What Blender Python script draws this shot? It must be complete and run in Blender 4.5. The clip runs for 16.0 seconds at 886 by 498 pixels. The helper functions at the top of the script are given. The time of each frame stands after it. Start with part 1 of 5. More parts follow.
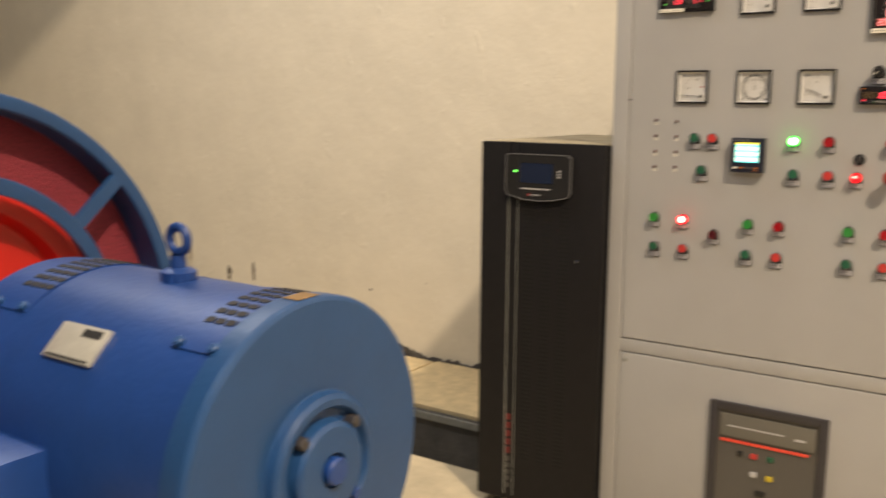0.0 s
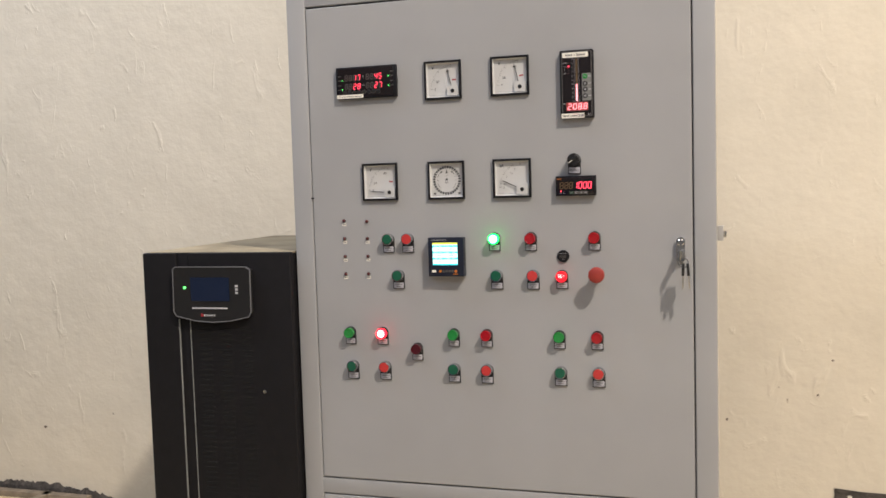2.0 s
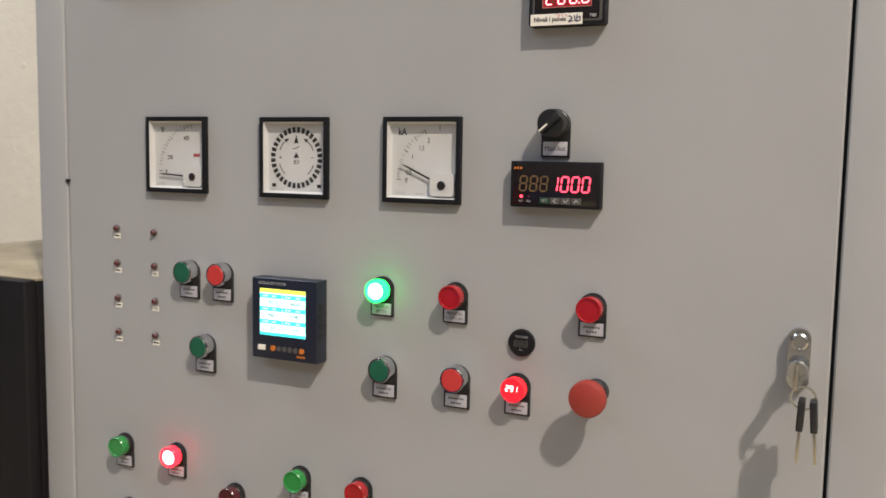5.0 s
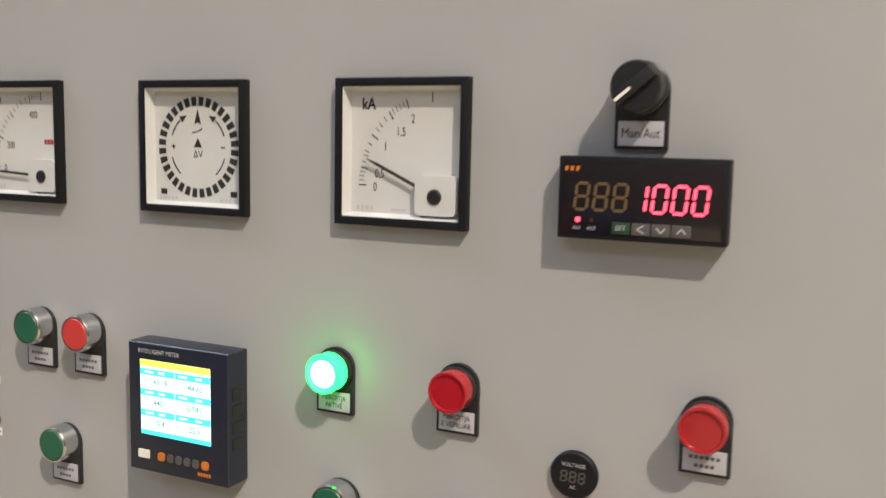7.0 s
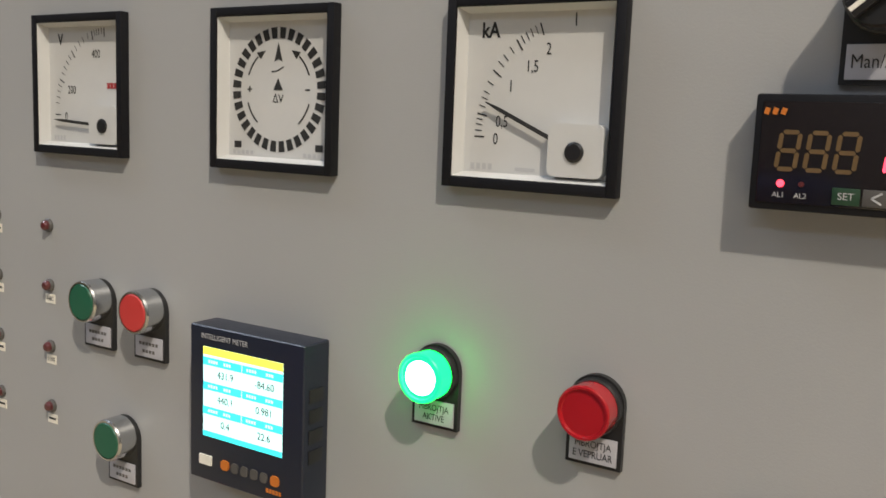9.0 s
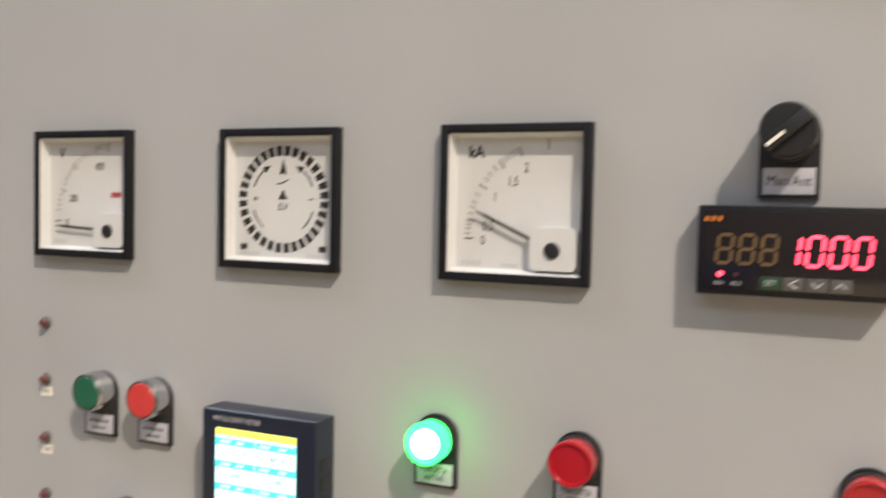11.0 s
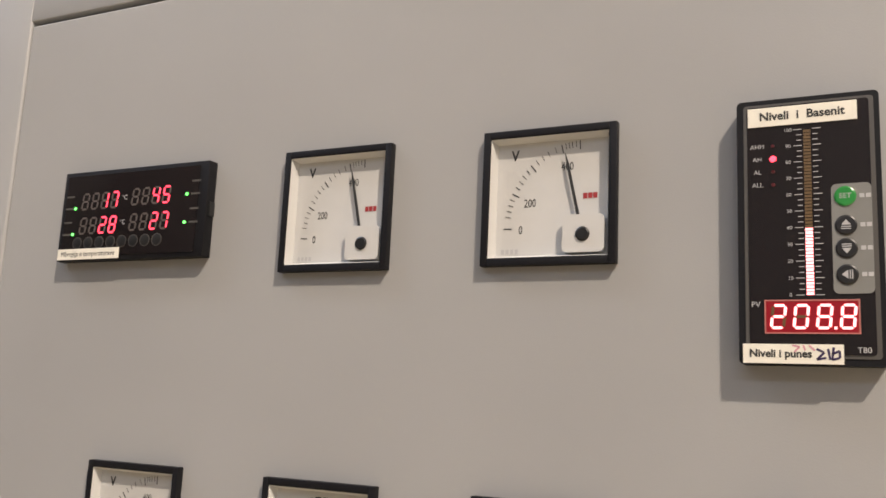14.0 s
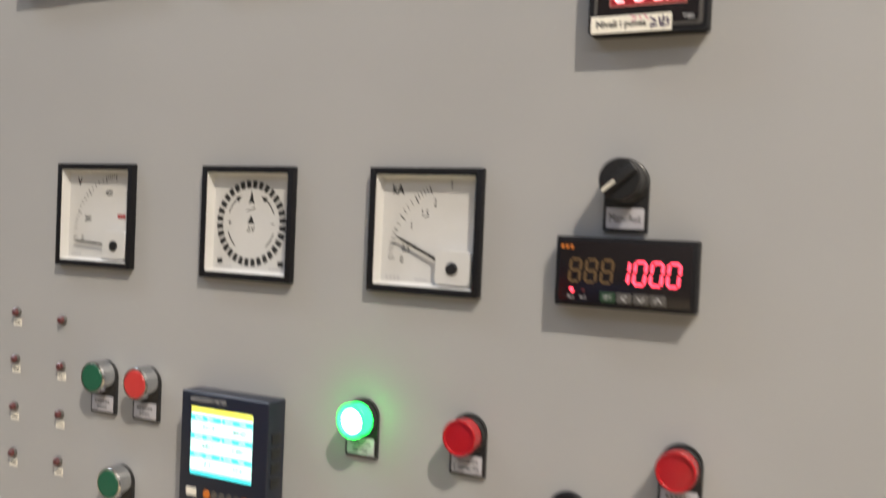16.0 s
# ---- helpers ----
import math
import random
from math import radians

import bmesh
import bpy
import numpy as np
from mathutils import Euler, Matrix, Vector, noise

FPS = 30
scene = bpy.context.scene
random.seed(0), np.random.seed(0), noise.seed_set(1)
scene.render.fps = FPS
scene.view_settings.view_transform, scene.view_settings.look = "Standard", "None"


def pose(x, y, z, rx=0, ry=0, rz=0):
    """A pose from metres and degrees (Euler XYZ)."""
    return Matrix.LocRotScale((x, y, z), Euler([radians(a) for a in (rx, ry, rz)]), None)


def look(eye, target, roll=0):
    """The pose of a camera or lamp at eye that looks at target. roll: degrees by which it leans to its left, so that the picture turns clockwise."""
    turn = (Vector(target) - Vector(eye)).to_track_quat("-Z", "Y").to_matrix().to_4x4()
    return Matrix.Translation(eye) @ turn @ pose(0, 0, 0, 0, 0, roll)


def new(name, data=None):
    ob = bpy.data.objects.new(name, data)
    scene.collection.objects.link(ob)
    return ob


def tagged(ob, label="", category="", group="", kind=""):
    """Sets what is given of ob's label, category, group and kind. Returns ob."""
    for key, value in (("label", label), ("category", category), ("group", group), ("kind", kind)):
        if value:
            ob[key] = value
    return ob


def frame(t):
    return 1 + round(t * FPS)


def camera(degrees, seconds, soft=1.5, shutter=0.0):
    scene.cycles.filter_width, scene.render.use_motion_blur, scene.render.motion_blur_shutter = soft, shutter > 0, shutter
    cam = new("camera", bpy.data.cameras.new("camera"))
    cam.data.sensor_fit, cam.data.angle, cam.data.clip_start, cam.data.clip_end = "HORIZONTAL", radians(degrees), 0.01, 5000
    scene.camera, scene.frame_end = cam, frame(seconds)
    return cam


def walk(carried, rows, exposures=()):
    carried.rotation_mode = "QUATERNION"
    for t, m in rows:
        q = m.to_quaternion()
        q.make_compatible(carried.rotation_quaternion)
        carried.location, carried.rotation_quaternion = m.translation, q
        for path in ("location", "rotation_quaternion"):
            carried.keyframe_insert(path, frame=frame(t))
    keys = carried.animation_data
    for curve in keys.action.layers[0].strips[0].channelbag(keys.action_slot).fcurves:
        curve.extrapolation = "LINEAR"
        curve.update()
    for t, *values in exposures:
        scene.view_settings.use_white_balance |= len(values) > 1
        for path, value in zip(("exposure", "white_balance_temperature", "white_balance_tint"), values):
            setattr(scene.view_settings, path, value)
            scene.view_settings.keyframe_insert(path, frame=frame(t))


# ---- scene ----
cam = camera(52.2, 16.0, 1.5, 0.35)
PATH = [
    (0, (0.759, -2.64, 1.409), (-0.337, -0.999, 1.086), 0.4),
    (0.2, (0.786, -2.614, 1.414), (-0.188, -0.893, 1.114), 0.6),
    (0.5, (0.826, -2.591, 1.419), (0.015, -0.781, 1.165), 0.8),
    (1, (0.819, -2.52, 1.447), (0.212, -0.621, 1.29), 1.6),
    (1.2, (0.777, -2.458, 1.455), (0.231, -0.54, 1.297), 2.3),
    (1.5, (0.704, -2.349, 1.448), (0.205, -0.415, 1.338), 1.3),
    (2, (0.696, -2.174, 1.443), (0.113, -0.266, 1.301), -1.7),
    (2.5, (0.819, -1.941, 1.452), (0.085, -0.087, 1.292), 0.6),
    (2.9, (0.846, -1.786, 1.492), (0.137, 0.081, 1.376), 0.5),
    (3, (0.801, -1.767, 1.49), (0.131, 0.115, 1.4), 0.9),
    (3.2, (0.749, -1.679, 1.498), (0.088, 0.206, 1.418), 1.3),
    (3.5, (0.691, -1.549, 1.484), (0.009, 0.331, 1.44), 0.6),
    (4, (0.682, -1.297, 1.468), (-0.243, 0.472, 1.339), -0.6),
    (4.2, (0.698, -1.175, 1.488), (-0.239, 0.579, 1.283), -0.3),
    (4.5, (0.683, -1.069, 1.465), (-0.222, 0.704, 1.269), 1.1),
    (4.7, (0.671, -0.999, 1.457), (-0.159, 0.81, 1.259), 1.0),
    (6.8, (0.522, -0.546, 1.471), (-0.437, 1.191, 1.217), 0.8),
    (7, (0.485, -0.518, 1.461), (-0.353, 1.283, 1.226), 1.2),
    (7.5, (0.443, -0.449, 1.435), (-0.396, 1.342, 1.137), 1.6),
    (8, (0.426, -0.394, 1.422), (-0.543, 1.335, 1.15), 2.8),
    (8.5, (0.419, -0.384, 1.423), (-0.614, 1.306, 1.141), 2.4),
    (8.7, (0.418, -0.389, 1.428), (-0.626, 1.295, 1.153), 2.2),
    (10.8, (0.39, -0.504, 1.45), (-0.531, 1.263, 1.286), 1.1),
    (11, (0.4, -0.512, 1.451), (-0.427, 1.307, 1.357), 1.2),
    (11.5, (0.433, -0.524, 1.495), (-0.248, 1.356, 1.512), 0.9),
    (12, (0.446, -0.537, 1.526), (-0.173, 1.358, 1.689), 1.6),
    (12.5, (0.447, -0.548, 1.55), (-0.176, 1.334, 1.814), 2.1),
    (13, (0.439, -0.553, 1.555), (-0.242, 1.298, 1.887), 2.8),
    (13.5, (0.424, -0.56, 1.558), (-0.374, 1.241, 1.907), 2.7),
    (14, (0.415, -0.569, 1.559), (-0.454, 1.199, 1.899), 2.6),
    (14.5, (0.412, -0.575, 1.557), (-0.48, 1.185, 1.884), 2.8),
    (15, (0.407, -0.583, 1.546), (-0.473, 1.192, 1.82), 3.1),
    (15.5, (0.441, -0.587, 1.508), (-0.42, 1.212, 1.657), 2.7),
    (16, (0.534, -0.604, 1.457), (-0.367, 1.181, 1.409), 2.4),
]

# exposure and white balance drift of the hand-held camera
EXPOSURES = [(0.0, 0.12, 8400, 14), (0.5, 0.11, 7700, 14), (1.0, -0.03, 6600, 14), (2.0, 0.05, 6500, 14), (3.5, 0.09, 6500, 14), (4.5, 0.02, 6500, 13), (7.0, 0.21, 6700, 11),
             (7.5, 0.03, 6700, 10), (8.0, -0.11, 6600, 9), (8.7, -0.15, 6600, 9), (10.8, 0.35, 6700, 12), (11.5, 0.44, 6800, 14), (12.5, 0.50, 7000, 15), (13.5, 0.45, 7050, 15),
             (14.5, -0.07, 7000, 15), (15.2, -0.09, 7000, 14), (16.0, 0.20, 6700, 11)]
walk(cam, [(t, look(eye, target, roll)) for t, eye, target, roll in PATH], EXPOSURES)

# ---------------- light ----------------
world = bpy.data.worlds.new("world")
scene.world = world
world.use_nodes = True
world.node_tree.nodes["Background"].inputs[0].default_value = (0.9, 0.93, 1.0, 1)
world.node_tree.nodes["Background"].inputs[1].default_value = 0.01

LAMP = (3.90, -3.40, 6.95)
FILL_PLACES = ((-2.5, -0.75, 4.12), (0.9, -3.7, 4.12))
FLOOD_POWER, FILL_POWER, COOL_FILL_POWER = 2000.0, 76.0, 40.0


def lamp(name, kind, energy, colour, m, **more):
    data = bpy.data.lights.new(name, kind)
    data.energy, data.color = energy, colour
    if "radius" in more:
        data.shadow_soft_size = more["radius"]
    if "size" in more:
        data.shape, data.size, data.size_y = "RECTANGLE", more["size"][0], more["size"][1]
    ob = new(name, data)
    ob.matrix_world = m
    return ob


lamp("flood_light", "POINT", FLOOD_POWER, (1.0, 0.905, 0.775), pose(*LAMP), radius=0.12)
# two fill lamps added out of view: wall brightness and cool shadow tint
lamp("fill_light", "AREA", FILL_POWER, (0.74, 0.84, 1.0), pose(*FILL_PLACES[0]), size=(2.4, 0.4))
lamp("fill_light", "AREA", COOL_FILL_POWER, (0.52, 0.71, 1.0), pose(*FILL_PLACES[1]), size=(2.4, 0.4))


# ---------------- materials ----------------
def material(name, colour, rough=0.5, metal=0.0, vary=0.0, scale=8.0, bump=0.0, bump_scale=200.0, coat=0.0, emit=0.0,
             second=None, stain=0.0, stain_scale=1.2, rough_vary=0.0, detail=6.0):
    """A procedural surface: colour varied at two scales, grain as bump, gloss that wanders."""
    mat = bpy.data.materials.new(name)
    mat.use_nodes = True
    nodes, links = mat.node_tree.nodes, mat.node_tree.links
    bsdf = nodes["Principled BSDF"]
    bsdf.inputs["Base Color"].default_value = (*colour, 1)
    bsdf.inputs["Roughness"].default_value = rough
    bsdf.inputs["Metallic"].default_value = metal
    bsdf.inputs["Coat Weight"].default_value = coat
    bsdf.inputs["Coat Roughness"].default_value = 0.12
    if emit:
        bsdf.inputs["Emission Color"].default_value = (*colour, 1)
        bsdf.inputs["Emission Strength"].default_value = emit
    if not (vary or bump or stain or rough_vary):
        return mat
    coord = nodes.new("ShaderNodeTexCoord")

    def noise_at(s, d=detail, r=0.6):
        n = nodes.new("ShaderNodeTexNoise")
        n.inputs["Scale"].default_value, n.inputs["Detail"].default_value, n.inputs["Roughness"].default_value = s, d, r
        links.new(coord.outputs["Object"], n.inputs["Vector"])
        return n.outputs["Fac"]

    last = None
    if vary:
        ramp = nodes.new("ShaderNodeValToRGB")
        ramp.color_ramp.elements[0].position, ramp.color_ramp.elements[1].position = 0.32, 0.68
        low = second or tuple(c * (1 - vary) for c in colour)
        ramp.color_ramp.elements[0].color = (*low, 1)
        ramp.color_ramp.elements[1].color = (*[min(1, c * (1 + vary * 0.35)) for c in colour], 1)
        links.new(noise_at(scale), ramp.inputs["Fac"])
        last = ramp.outputs["Color"]
    if stain:
        spots = nodes.new("ShaderNodeValToRGB")
        spots.color_ramp.elements[0].position, spots.color_ramp.elements[1].position = 0.55, 0.78
        spots.color_ramp.elements[0].color, spots.color_ramp.elements[1].color = (0, 0, 0, 1), (stain, stain, stain, 1)
        links.new(noise_at(stain_scale, 9.0, 0.7), spots.inputs["Fac"])
        mix = nodes.new("ShaderNodeMix")
        mix.data_type = "RGBA"
        mix.inputs["A"].default_value = (*colour, 1)
        if last:
            links.new(last, mix.inputs["A"])
        mix.inputs["B"].default_value = (*[c * 0.45 for c in colour], 1)
        links.new(spots.outputs["Color"], mix.inputs["Factor"])
        last = mix.outputs["Result"]
    if last:
        links.new(last, bsdf.inputs["Base Color"])
    if rough_vary:
        span = nodes.new("ShaderNodeMapRange")
        span.inputs["To Min"].default_value, span.inputs["To Max"].default_value = rough - rough_vary, min(1.0, rough + rough_vary)
        links.new(noise_at(scale * 2.3), span.inputs["Value"])
        links.new(span.outputs["Result"], bsdf.inputs["Roughness"])
    if bump:
        b = nodes.new("ShaderNodeBump")
        b.inputs["Strength"].default_value, b.inputs["Distance"].default_value = 1.0, bump
        links.new(noise_at(bump_scale, 4.0), b.inputs["Height"])
        links.new(b.outputs["Normal"], bsdf.inputs["Normal"])
    return mat


PLASTER = material("cream_plaster", (0.70, 0.645, 0.535), 0.85, vary=0.06, scale=3.5, bump=0.006, bump_scale=8.0, stain=0.16, stain_scale=1.1)


def trowel_marks(mat):
    """Adds sparse ridges and dents of the trowel to a plaster's relief."""
    nodes, links = mat.node_tree.nodes, mat.node_tree.links
    bsdf = nodes["Principled BSDF"]
    coord, place = nodes.new("ShaderNodeTexCoord"), nodes.new("ShaderNodeMapping")
    place.inputs["Scale"].default_value = (7.0, 7.0, 3.2)
    place.inputs["Rotation"].default_value = (0.0, 0.5, 0.0)
    links.new(coord.outputs["Object"], place.inputs["Vector"])
    grain = nodes.new("ShaderNodeTexNoise")
    grain.inputs["Scale"].default_value, grain.inputs["Detail"].default_value, grain.inputs["Distortion"].default_value = 1.6, 5.0, 1.2
    links.new(place.outputs["Vector"], grain.inputs["Vector"])
    sparse = nodes.new("ShaderNodeMapRange")
    sparse.interpolation_type = "SMOOTHSTEP"
    sparse.inputs["From Min"].default_value, sparse.inputs["From Max"].default_value = 0.60, 0.80
    links.new(grain.outputs["Fac"], sparse.inputs["Value"])
    relief = nodes.new("ShaderNodeBump")
    relief.inputs["Strength"].default_value, relief.inputs["Distance"].default_value = 1.0, 0.0032
    links.new(sparse.outputs["Result"], relief.inputs["Height"])
    links.new(bsdf.inputs["Normal"].links[0].from_socket, relief.inputs["Normal"])
    links.new(relief.outputs["Normal"], bsdf.inputs["Normal"])


trowel_marks(PLASTER)
# dark colours for surfaces out of view, chosen to hold back bounced light
UNSEEN_DARK = material("unseen_wall_dark", (0.13, 0.135, 0.145), 0.9, vary=0.15, scale=2.0)
CEILING_DARK = material("unseen_ceiling_dark", (0.22, 0.22, 0.23), 0.9, vary=0.06, scale=2.0)
CONCRETE = material("floor_concrete", (0.56, 0.48, 0.34), 0.8, vary=0.28, scale=5.0, bump=0.004, bump_scale=60.0, stain=0.4, stain_scale=3.0)
PLY = material("plywood", (0.72, 0.57, 0.34), 0.75, vary=0.2, scale=14.0, bump=0.001, bump_scale=90.0, stain=0.35, stain_scale=6.0)
TRENCH = material("trench_side_grey", (0.10, 0.095, 0.09), 0.9, vary=0.3, scale=9.0, bump=0.004, bump_scale=50.0)
# dark mortar of the wall foot, also the painted darkness of the cable hole
MORTAR_AND_HOLE_DARK = material("rough_mortar_and_hole_shade", (0.085, 0.075, 0.066), 0.95, vary=0.5, scale=30.0, bump=0.01, bump_scale=40.0)
WEATHERED = material("weathered_wood", (0.27, 0.22, 0.16), 0.85, vary=0.4, scale=16.0, bump=0.002, bump_scale=60.0)
STEEL_GREY = material("grey_steel_profile", (0.33, 0.34, 0.32), 0.55, 0.3, vary=0.2, scale=20.0)
CABINET = material("light_grey_powder_coat", (0.36, 0.362, 0.362), 0.42, vary=0.07, scale=2.6, bump=0.0001, bump_scale=800.0, rough_vary=0.06, detail=3.0)
SIDE_CREAM = material("cream_beige_side", (0.60, 0.545, 0.44), 0.5, vary=0.05, scale=3.0, bump=0.0002, bump_scale=700.0, rough_vary=0.05)
# near-black standing for the shade inside door gaps and vent slots
GAP_AND_SLOT_DARK = material("gap_and_slot_shade", (0.02, 0.02, 0.022), 0.8)
SLOT_SHADE = material("louvre_slot_shade", (0.002, 0.002, 0.002), 0.9)
# beige of dust plus the light the top reflects, put into one colour
DUST_AND_SHEEN = material("dusty_paint_with_sheen", (0.38, 0.325, 0.225), 0.8, vary=0.35, scale=6.0, stain=0.4, stain_scale=3.0)
UPS_BLACK = material("black_powder_coat", (0.0075, 0.0068, 0.008), 0.6, vary=0.25, scale=30.0, bump=0.0004, bump_scale=600.0)
UPS_BLACK.node_tree.nodes["Principled BSDF"].inputs["Specular IOR Level"].default_value = 0.3
BLACK = material("black_plastic", (0.014, 0.014, 0.015), 0.38, rough_vary=0.05, scale=60.0)
BLACK_SOFT = material("matt_black_plastic", (0.007, 0.007, 0.009), 0.55, rough_vary=0.05, scale=60.0)
BLACK_SOFT.node_tree.nodes["Principled BSDF"].inputs["Specular IOR Level"].default_value = 0.25
NAVY = material("blue_black_plastic", (0.012, 0.016, 0.030), 0.35, rough_vary=0.05, scale=60.0)
FACE = material("smoked_display_front", (0.012, 0.009, 0.010), 0.16, coat=0.3)
INK = material("black_print", (0.02, 0.02, 0.02), 0.6)
GREY_PRINT = material("pale_grey_print", (0.45, 0.45, 0.46), 0.6)
DIAL = material("white_dial", (0.55, 0.55, 0.54), 0.5, vary=0.03, scale=40.0)
PAPER = material("white_label_paper", (0.80, 0.77, 0.68), 0.7, vary=0.05, scale=90.0)
LEGEND = material("legend_insert", (0.42, 0.42, 0.46), 0.4, vary=0.06, scale=120.0)
RED_PRINT = material("red_print", (0.33, 0.025, 0.03), 0.6)
ORANGE_PRINT = material("orange_print", (0.55, 0.16, 0.02), 0.5)
CHROME = material("chrome", (0.56, 0.57, 0.58), 0.2, 1.0, rough_vary=0.05, scale=80.0)
BRASS = material("dull_key_steel", (0.50, 0.46, 0.38), 0.32, 1.0)
CAP_GREEN = material("green_cap", (0.010, 0.10, 0.055), 0.35, rough_vary=0.05, scale=90.0)
LENS_GREEN = material("green_lens", (0.02, 0.24, 0.05), 0.25, coat=0.4)
CAP_RED = material("red_cap", (0.52, 0.040, 0.038), 0.4, rough_vary=0.05, scale=90.0)
LENS_RED = material("red_lens", (0.36, 0.010, 0.015), 0.22, coat=0.4)
LENS_DARK = material("dark_red_lens", (0.075, 0.010, 0.014), 0.25, coat=0.4)
MUSHROOM = material("red_mushroom_plastic", (0.30, 0.034, 0.024), 0.5, rough_vary=0.06, scale=90.0)
GREEN_LIT = material("lit_green_lens", (0.0, 0.85, 0.085), 0.3, emit=6.0)
GREEN_CORE = material("green_lamp_core", (0.55, 1.0, 0.80), 0.3, emit=7.0)
RED_LIT = material("lit_red_lens", (0.95, 0.012, 0.022), 0.3, emit=5.0)
RED_SOFT = material("softly_lit_red_lens", (0.85, 0.012, 0.022), 0.3, emit=1.1)
RED_CORE = material("red_lamp_core", (1.0, 0.62, 0.60), 0.3, emit=4.0)
RED_LED = material("lit_red_led", (1.0, 0.045, 0.075), 0.3, emit=4.0)
SEG_ON = material("lit_red_segment", (1.0, 0.30, 0.32), 0.4, emit=2.8)
SEG_WARM = material("lit_bright_red_segment", (1.0, 0.055, 0.100), 0.4, emit=2.8)
SEG_RED = material("lit_deep_red_segment", (1.0, 0.055, 0.095), 0.4, emit=2.2)
SEG_OFF = material("unlit_segment", (0.13, 0.080, 0.035), 0.4)
SEG_GREY = material("unlit_grey_segment", (0.10, 0.085, 0.08), 0.4)
LED_GREEN = material("lit_green_led", (0.10, 1.0, 0.15), 0.4, emit=2.5)
LED_OFF = material("unlit_red_led", (0.09, 0.014, 0.016), 0.3, coat=0.4)
SCREEN_WHITE = material("screen_white", (0.62, 1.0, 0.97), 0.4, emit=1.0)
SCREEN_CYAN = material("screen_cyan", (0.05, 0.75, 0.82), 0.4, emit=0.9)
SCREEN_YELLOW = material("screen_yellow", (0.85, 0.80, 0.10), 0.4, emit=0.9)
UPS_SCREEN = material("dim_blue_screen", (0.010, 0.018, 0.045), 0.2, coat=0.4)
BLUE = material("blue_machine_paint", (0.005, 0.045, 0.205), 0.42, vary=0.16, scale=7.0, bump=0.0008, bump_scale=70.0, coat=0.0, rough_vary=0.07)
BLUE_LIGHT = material("blue_cover_paint", (0.009, 0.060, 0.180), 0.42, vary=0.12, scale=6.0, bump=0.0006, bump_scale=80.0, rough_vary=0.06)
RED_PAINT = material("red_wheel_paint", (0.56, 0.012, 0.010), 0.45, vary=0.2, scale=5.0, rough_vary=0.08)
MESH_RED = material("dark_red_guard_mesh", (0.27, 0.025, 0.045), 0.7, vary=0.4, scale=160.0, bump=0.004, bump_scale=260.0)
ALU = material("aluminium_nameplate", (0.55, 0.54, 0.48), 0.45, 0.4, vary=0.15, scale=40.0)
RUST = material("bare_chipped_metal", (0.20, 0.12, 0.05), 0.8)
BREAKER = material("breaker_grey_plastic", (0.085, 0.080, 0.075), 0.4, rough_vary=0.06, scale=50.0)
BREAKER_FRAME = material("breaker_dark_frame", (0.035, 0.033, 0.038), 0.45)
YELLOW_MARK = material("yellow_mark", (0.55, 0.42, 0.04), 0.5)


# ---------------- mesh helpers ----------------
def box(bm, x0, x1, y0, y1, z0, z1, bevel=0.0, segments=2):
    vs = [bm.verts.new((x, y, z)) for x in (x0, x1) for y in (y0, y1) for z in (z0, z1)]
    faces = [(0, 1, 3, 2), (4, 6, 7, 5), (0, 4, 5, 1), (2, 3, 7, 6), (0, 2, 6, 4), (1, 5, 7, 3)]
    made = [bm.faces.new([vs[i] for i in f]) for f in faces]
    if bevel:
        edges = list({e for f in made for e in f.edges})
        bmesh.ops.bevel(bm, geom=edges, offset=bevel, segments=segments, affect="EDGES", profile=0.6)
    return bm


def lathe(bm, profile, m=Matrix(), seg=32, a0=0.0, a1=360.0):
    """Turns (radius, height) points round the local axis -y: height is how far it stands out."""
    full = abs(a1 - a0) >= 359.9
    n = seg if full else seg + 1
    rings = []
    for r, h in profile:
        if r < 1e-6:
            rings.append([bm.verts.new(m @ Vector((0, -h, 0)))] * n)
            continue
        row = []
        for i in range(n):
            a = radians(a0 + (a1 - a0) * i / seg)
            row.append(bm.verts.new(m @ Vector((r * math.cos(a), -h, r * math.sin(a)))))
        rings.append(row)
    for lo, hi in zip(rings, rings[1:]):
        for i in range(seg):
            j = (i + 1) % n
            quad = []
            for v in (lo[i], lo[j], hi[j], hi[i]):
                if v not in quad:
                    quad.append(v)
            if len(quad) > 2:
                bm.faces.new(quad)
    return bm


def ring_frame(bm, x0, x1, z0, z1, w, y0, y1, bevel=0.0):
    """A rectangular frame of width w, from y0 (front) to y1 (back)."""
    box(bm, x0, x0 + w, y0, y1, z0, z1, bevel)
    box(bm, x1 - w, x1, y0, y1, z0, z1, bevel)
    box(bm, x0 + w, x1 - w, y0, y1, z1 - w, z1, bevel)
    box(bm, x0 + w, x1 - w, y0, y1, z0, z0 + w, bevel)
    return bm


def slab(bm, points, y0, y1):
    """An outline in the x-z plane made solid from y0 (front) to y1 (back)."""
    front = [bm.verts.new((x, y0, z)) for x, z in points]
    back = [bm.verts.new((x, y1, z)) for x, z in points]
    bm.faces.new(front)
    bm.faces.new(back[::-1])
    for i in range(len(points)):
        j = (i + 1) % len(points)
        bm.faces.new((front[j], front[i], back[i], back[j]))
    return bm


